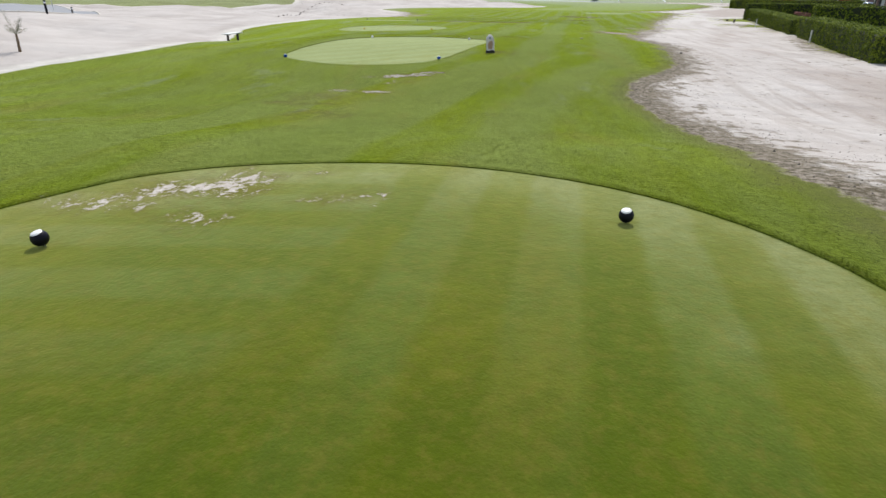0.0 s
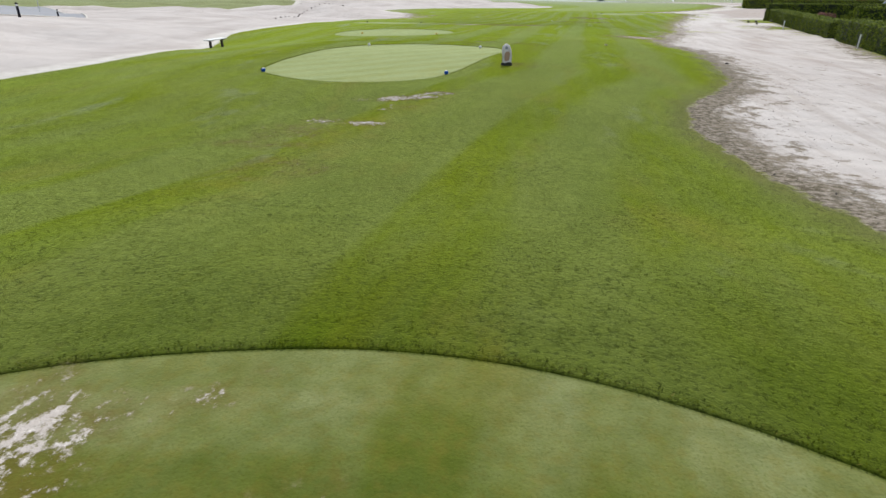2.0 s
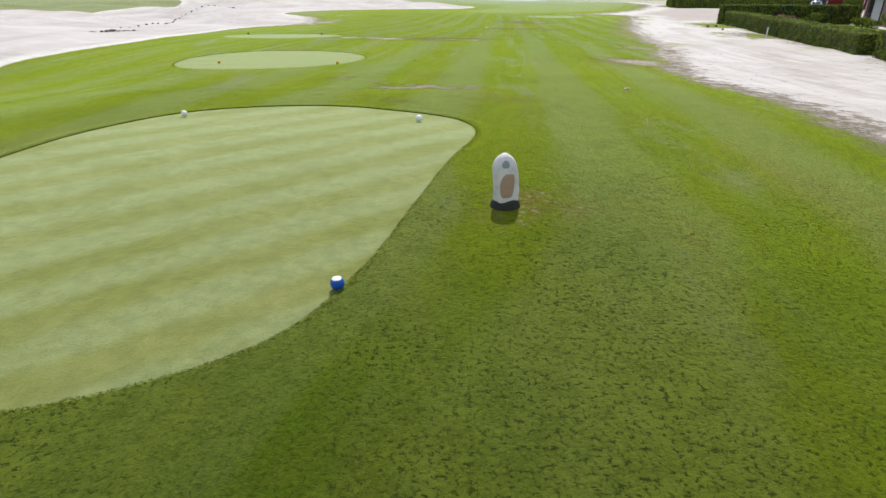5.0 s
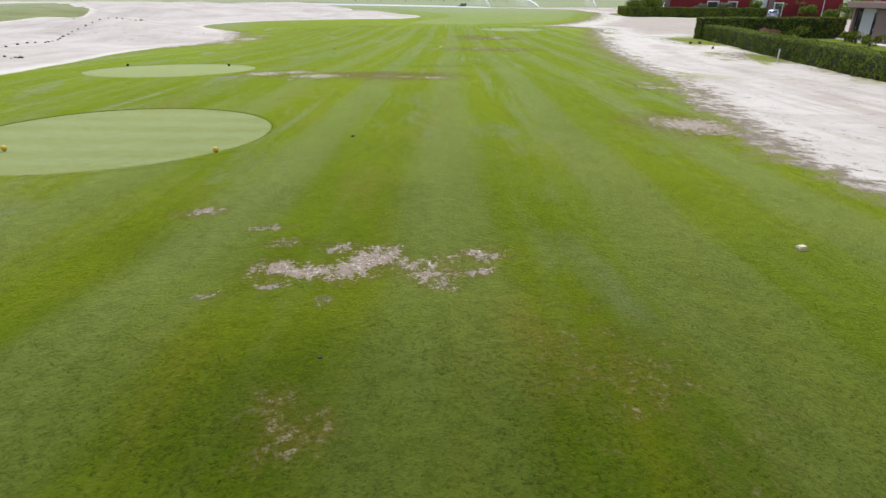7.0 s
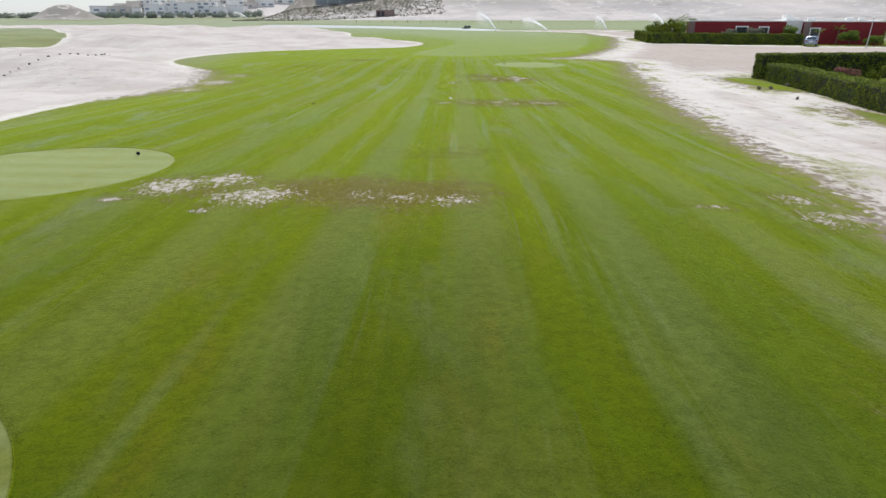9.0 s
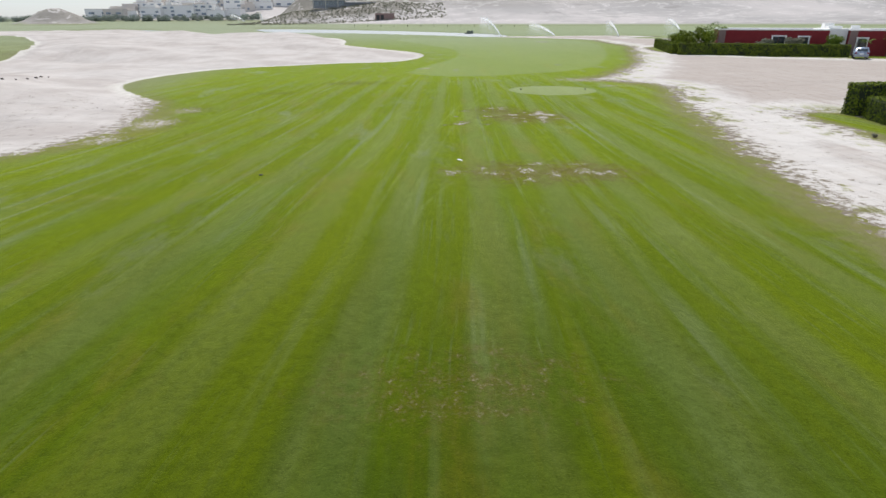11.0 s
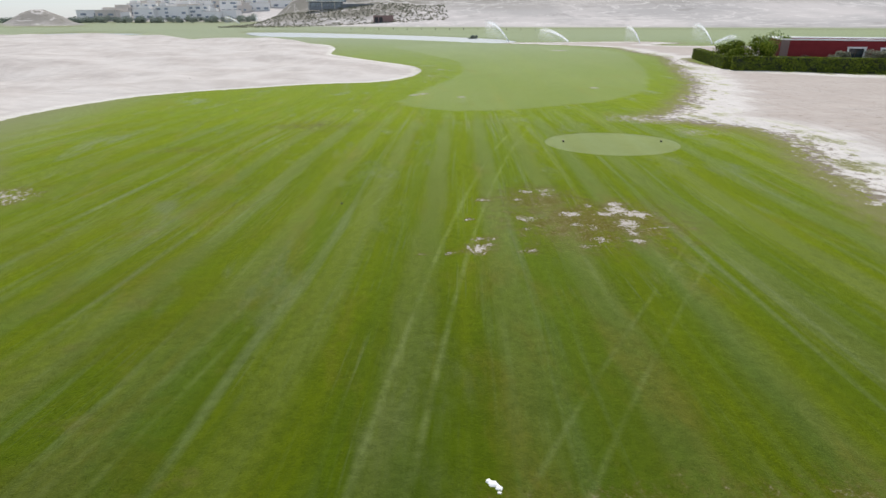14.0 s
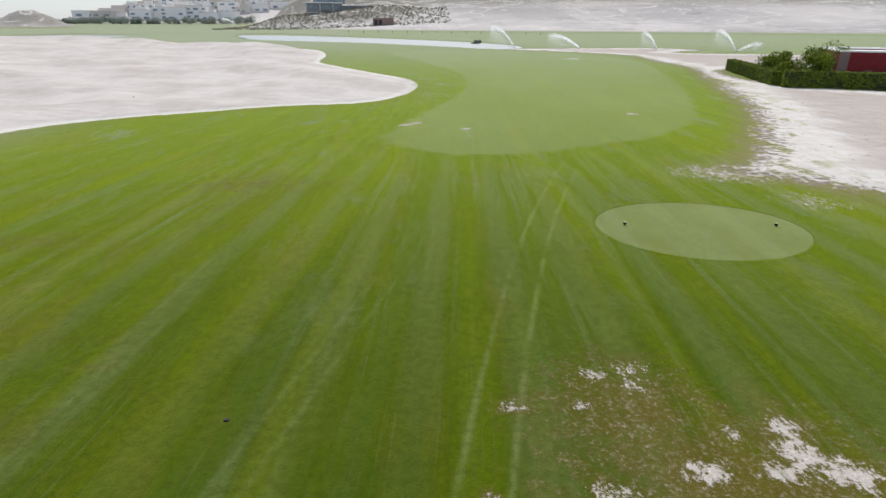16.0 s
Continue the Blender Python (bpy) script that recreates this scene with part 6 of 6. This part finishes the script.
def build_car():
    """A small silver-blue car parked by the hedge's end, seen from behind."""
    x, y = far(24.6, -2.2)
    t = thing("car", pose(x, y, gz(x, y), 0, 0, -34), "parked silver-blue hatchback beside a hedge", "car")
    # own axes: nose towards +y
    prof = [(-1.95, 0.30), (-2.0, 0.55), (-1.97, 0.85), (-1.80, 0.98), (-1.45, 1.42), (-0.6, 1.52), (0.25, 1.47), (0.95, 1.0), (1.7, 0.88), (1.98, 0.7), (2.0, 0.42), (1.9, 0.28)]
    bm = bmesh.new()
    left = [bm.verts.new((-0.84 + (0.12 if z > 1.05 else 0), yy, z)) for yy, z in prof]
    right = [bm.verts.new((0.84 - (0.12 if z > 1.05 else 0), yy, z)) for yy, z in prof]
    n = len(prof)
    for k in range(n):
        bm.faces.new((left[k], left[(k + 1) % n], right[(k + 1) % n], right[k]))
    bm.faces.new(left[::-1]), bm.faces.new(right)
    bmesh.ops.recalc_face_normals(bm, faces=bm.faces[:])
    bmesh.ops.bevel(bm, geom=bm.edges[:], offset=0.05, segments=2, affect="EDGES")
    body = part("body", bm, CAR, t, "", True)
    bm = bmesh.new()
    box(bm, (0, -1.645, 1.2), (1.22, 0.03, 0.36), 0.01)
    for v in bm.verts:
        v.co.y += (v.co.z - 1.2) * 0.78
    part("rear_window", bm, GLASS, body)
    for s in (-1, 1):
        bm = bmesh.new()
        box(bm, (s * 0.745, -0.45, 1.22), (0.03, 1.7, 0.34), 0.01, 0, 0.9)
        part("side_window", bm, GLASS, body)
        bm = bmesh.new()
        box(bm, (s * 0.68, -1.985, 0.82), (0.22, 0.06, 0.2), 0.02)
        part("tail_light", bm, RED, body, "red tail light")
    bm = bmesh.new()
    box(bm, (0, 0.66, 1.22), (1.2, 0.03, 0.5), 0.01)
    for v in bm.verts:
        v.co.y -= (v.co.z - 1.2) * 1.35
    part("windscreen", bm, GLASS, body)
    bm = bmesh.new()
    box(bm, (0, -2.0, 0.42), (1.66, 0.14, 0.24), 0.05)
    part("bumper", bm, SLATE, body)
    bm = bmesh.new()
    box(bm, (0, -2.03, 0.70), (0.5, 0.03, 0.12), 0.006)
    part("number_plate", bm, WHITE, body)
    for sx in (-1, 1):
        for yy in (-1.25, 1.25):
            bm = bmesh.new()
            lathe(bm, [(0.18, -0.1), (0.29, -0.1), (0.31, -0.06), (0.31, 0.06), (0.29, 0.1), (0.18, 0.1)], 22)
            bmesh.ops.transform(bm, matrix=pose(sx * 0.78, yy, 0.31, 0, 90, 0), verts=bm.verts)
            w = part("wheel", bm, TYRE, t, "", True)
            bm = bmesh.new()
            lathe(bm, [(0.0, -0.08), (0.18, -0.08), (0.19, 0.0), (0.18, 0.08), (0.0, 0.08)], 16)
            bmesh.ops.transform(bm, matrix=pose(sx * 0.78, yy, 0.31, 0, 90, 0), verts=bm.verts)
            part("rim", bm, STEEL, w)


build_car()


def build_street_lamp():
    t = thing("street_lamp", at_ground(69.3, 120.5), "slim grey street lamp with a white globe", "street lamp")
    bm = bmesh.new()
    tube(bm, [(0, 0, -0.1), (0, 0, 0.5), (0, 0, 4.0)], [0.08, 0.06, 0.04], 12)
    part("pole", bm, STEEL, t)
    bm = bmesh.new()
    lathe(bm, [(0.0, 3.95), (0.09, 3.97), (0.15, 4.06), (0.165, 4.15), (0.135, 4.26), (0.06, 4.32), (0.0, 4.33)], 18)
    part("globe", bm, LAMP_WHITE, t, "white globe", True)
    bm = bmesh.new()
    lathe(bm, [(0.0, -0.05), (0.2, -0.05), (0.2, 0.12), (0.12, 0.16), (0.0, 0.16)], 14)
    part("footing", bm, CONCRETE, t)


build_street_lamp()


# ---- water jets ----
def make_jet(x, y, run, rise, label, group="sprinkler jets", thick=0.32, mist=True):
    """A thrown stream of water, thin and bright at its nozzle, breaking into a pale veil."""
    t = thing("water_jet", pose(x, y, gz(x, y)), label, "water jet", group)
    bm = bmesh.new()
    lathe(bm, [(0.0, -0.05), (0.05, -0.05), (0.05, 0.3), (0.03, 0.36), (0.0, 0.37)], 12)
    part("nozzle", bm, BLACK, t)
    pts = []
    for i in range(15):
        f = i / 14
        pts.append((run * f, 0.6 * f * f, 0.3 + rise * (2.0 * f - f * f)))
    v, faces, dens = [], [], []
    seg = 10
    for i, (px, py, pz) in enumerate(pts):
        r = thick * (0.7 + 1.1 * i / 14)
        for k in range(seg):
            a = 2 * math.pi * k / seg
            v.append((px, py + r * math.cos(a), pz + r * math.sin(a)))
            dens.append(1.5 * (1 - (i / 14)) ** 1.1)
    for i in range(14):
        for k in range(seg):
            faces.append((i * seg + k, i * seg + (k + 1) % seg, (i + 1) * seg + (k + 1) % seg, (i + 1) * seg + k))
    raw("stream", v, faces, SPRAY, t, True, (("mist", dens),))
    # the thin curtain of fine drops drifting down from the stream
    v, faces, dens = [], [], []
    for i, (px, py, pz) in enumerate(pts):
        for k in range(7):
            g = k / 6
            v.append((px * (1 - 0.12 * g) + 0.25 * math.sin(5 * g + i), py + 0.5 * math.sin(3 * g + 0.5 * i), pz * (1 - 0.97 * g)))
            dens.append(0.6 * (1 - g) ** 1.4 * (i / 14) ** 0.6 * (1 - 0.5 * (i / 14) ** 4))
    for i in range(14):
        for k in range(6):
            faces.append((i * 7 + k, i * 7 + k + 1, (i + 1) * 7 + k + 1, (i + 1) * 7 + k))
    raw("drift", v, faces, SPRAY, t, True, (("mist", dens),))
    # loose droplets that fall away below the stream
    rng = np.random.default_rng(abs(int(x * 7)))
    n = 1500 if mist else 500
    f = rng.random(n) ** 0.7
    drop = rng.random(n) ** 1.6
    c = np.stack([run * f * (1 + 0.1 * rng.normal(size=n)), 0.6 * f * f + rng.normal(0, 0.35, n) * f, (0.3 + rise * (2 * f - f * f)) * (1 - 0.9 * drop)], 1)
    s = rng.uniform(0.010, 0.028, (n, 1)) * (thick / 0.2)
    tet = np.array([(-1, -0.7, -0.5), (1, -0.5, -0.5), (0.1, 1, -0.5), (0.0, 0.05, 1.2)])
    vv = (c[:, None] + tet[None] * s[:, None]).reshape(-1, 3)
    k = np.arange(n)[:, None] * 4
    raw("droplets", vv, np.concatenate([k + [0, 1, 3], k + [1, 2, 3], k + [2, 0, 3], k + [0, 2, 1]]), WHITE, t)


for x, y, run, rise in ((31.9, 229.2, -6.6, 5.2), (47.2, 225.5, -8.0, 3.0), (64.3, 219.4, -3.8, 3.7), (79.7, 211.7, -5.2, 4.4), (80.3, 211.9, 6.0, 1.6)):
    make_jet(x, y, run, rise, "white jet of water thrown over green turf")
for x, y, run, rise in ((-122.0, 560.5, -12.0, 5.0), (-107.5, 562, -3.0, 7.0)):
    make_jet(x, y, run, rise, "far white water jet below the town", "far sprinkler jets", 0.5)


# ---- far knoll, town, trees ----
def build_knoll_house():
    z = gz(-34, 441)
    t = thing("villa", pose(-51, 440, z - 0.6, 0, 0, 3), "modern grey villa with long glass fronts on a knoll", "house")
    bm = bmesh.new()
    box(bm, (10, 6, 2.2), (20, 10, 4.6)), box(bm, (29, 4, 1.0), (18, 9, 3.6)), box(bm, (13, 7.5, 6.0), (18, 8, 3.2))
    part("wall", bm, SLATE, t)
    bm = bmesh.new()
    box(bm, (10, 5, 4.75), (22, 13, 0.5), 0.05), box(bm, (13, 7, 7.8), (21, 10.5, 0.5), 0.05)
    part("roof", bm, PLASTER, t, "thin pale roof slabs")
    bm = bmesh.new()
    box(bm, (29, 3.8, 3.1), (19.4, 10.4, 0.5), 0.05)
    part("deck", bm, SLATE, t, "dark deck slab")
    for k in range(6):
        bm = bmesh.new()
        box(bm, (1.9 + 3.2 * k, 0.9, 2.9), (2.8, 0.16, 2.4))
        part("window", bm, GLASS_HAZED, t)
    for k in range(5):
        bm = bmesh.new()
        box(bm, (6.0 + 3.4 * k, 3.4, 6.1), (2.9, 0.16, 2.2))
        part("window", bm, GLASS_HAZED, t)
    for k in range(3):
        bm = bmesh.new()
        box(bm, (0.6 + 7.5 * k, -1.0, 1.2), (0.4, 0.4, 6.6), 0.03)
        part("pillar", bm, CONCRETE, t)


build_knoll_house()


def build_hut():
    x, y = -11.4, 404
    t = thing("hut", pose(x, y, gz(x + 6, y) - 0.3, 0, 0, 3) @ Matrix.Diagonal((0.86, 1, 1, 1)), "low brown stone hut with two dark openings", "hut")
    bm = bmesh.new()
    box(bm, (6.3, 2.7, 2.0), (12.6, 4.6, 4.0), 0.05)
    for a, b in ((0.0, 0.7), (2.9, 3.5), (5.7, 12.6)):
        box(bm, ((a + b) / 2, 0.2, 1.6), (b - a, 0.5, 3.4), 0.03)
    box(bm, (6.3, 0.2, 3.5), (12.6, 0.6, 0.7), 0.03)
    part("wall", bm, MAUVE, t)
    for a, b in ((0.7, 2.9), (3.5, 5.7)):
        bm = bmesh.new()
        box(bm, ((a + b) / 2, 0.36, 1.5), (b - a, 0.1, 3.2))
        part("opening", bm, FRAME, t, "dark shuttered opening")


build_hut()


def make_town_house(x, y, w, d, h, material, seed):
    rng = random.Random(seed)
    t = thing("town_house", pose(x, y, gz(x, y) - 1.5, 0, 0, rng.uniform(-18, 18)), "pale flat-roofed hillside town house with dark windows", "house", "town houses")
    bm = bmesh.new()
    box(bm, (0, 0, h / 2), (w, d, h + 1.0))
    if rng.random() < 0.7:
        box(bm, (rng.uniform(-0.25, 0.25) * w, d * 0.15, h + 1.6), (w * rng.uniform(0.35, 0.6), d * 0.6, 3.2))
    part("wall", bm, material, t)
    bm = bmesh.new()
    box(bm, (0, 0, h + 0.62), (w + 0.4, d + 0.4, 0.3))
    part("roof", bm, CREAM, t)
    for storey in range(max(1, int(h / 3.6))):
        k = rng.randint(2, 3)
        for i in range(k):
            if rng.random() < 0.25:
                continue
            bm = bmesh.new()
            box(bm, (-w / 2 + w * (i + 0.5) / k, -d / 2, 2.6 + 3.3 * storey), (w / k * rng.uniform(0.35, 0.6), 0.25, rng.uniform(1.5, 2.1)))
            part("window", bm, GLASS_HAZED, t)


def build_town():
    rng = random.Random(17)
    for row, (y0, count, x0, x1) in enumerate(((672, 9, -296, -150), (700, 12, -290, -130), (728, 13, -262, -112), (760, 14, -250, -100), (795, 13, -235, -85))):
        for k in range(count):
            f = (k + rng.uniform(0.25, 0.75)) / count
            x = x0 + (x1 - x0) * f
            make_town_house(x, y0 + rng.uniform(-7, 7) + 0.05 * (x + 300), rng.uniform(12, 23), rng.uniform(9, 13), rng.choice((6.0, 7.0, 9.0, 11.0)), rng.choice((PLASTER, PLASTER, PLASTER, CREAM)), 100 * row + k)


build_town()


def build_far_woods():
    """The belt of trees at the foot of the town and the scrub on the knoll."""
    rng = np.random.default_rng(31)
    n = 46000
    k = rng.integers(0, 210, n)
    cx = rng.uniform(-420, -130, 210)
    cy = 640 + 30 * rng.random(210) + 0.05 * cx
    r = rng.uniform(1.6, 3.4, 210)
    d = rng.normal(size=(n, 3))
    d /= np.linalg.norm(d, axis=1, keepdims=True)
    p = np.stack([cx[k], cy[k], ground_z(cx, cy)[k] + 0.75 * r[k]], 1) + d * (r[k] * rng.uniform(0.5, 1.05, n))[:, None] * np.array([1, 1, 0.9])
    tagged(leaves("far_woods", p, 0.55, LEAF_HAZED, None, rng, d, 0.8), "belt of green trees below the town, paled for haze", "trees", "", "stuff")
    m = 1900
    cx, cy = rng.uniform(-95, 30, m), rng.uniform(400, 450, m)
    ok = rng.random(m) < 0.85
    cx, cy = cx[ok], cy[ok]
    m = len(cx)
    n = m * 22
    k = np.repeat(np.arange(m), 22)
    r = rng.uniform(0.22, 0.62, m)
    d = rng.normal(size=(n, 3))
    d /= np.linalg.norm(d, axis=1, keepdims=True)
    p = np.stack([cx[k], cy[k], ground_z(cx, cy)[k] + 0.4 * r[k]], 1) + d * r[k][:, None]
    # the pale grey leaf also stands in for haze over the scrub
    tagged(leaves("scrub", p, 0.3, LEAF_GREY, None, rng, d, 0.8), "dry grey-green scrub on the rocky knoll", "scrub", "", "stuff")


build_far_woods()


def build_bush(x, y, r, seed):
    make_tree("far_bush", at_ground(x, y), 0.4, r, r * 1.4, "dark rounded bush on the far bank", "bush", seed, LEAF_HAZED, 500, 0.3, "bank bushes")


build_bush(26.0, 262, 1.2, 201)


def build_far_fence():
    """Short posts along the top of the far bank."""
    t = thing("post_fence", pose(0, 0, 0), "row of short dark posts along the far bank", "fence")
    for k in range(14):
        x = -20 + 6.5 * k
        y = 352 - 0.12 * x
        bm = bmesh.new()
        box(bm, (x, y, gz(x, y) + 0.45), (0.16, 0.16, 1.2), 0.02)
        part("post", bm, DARKWOOD, t)


build_far_fence()
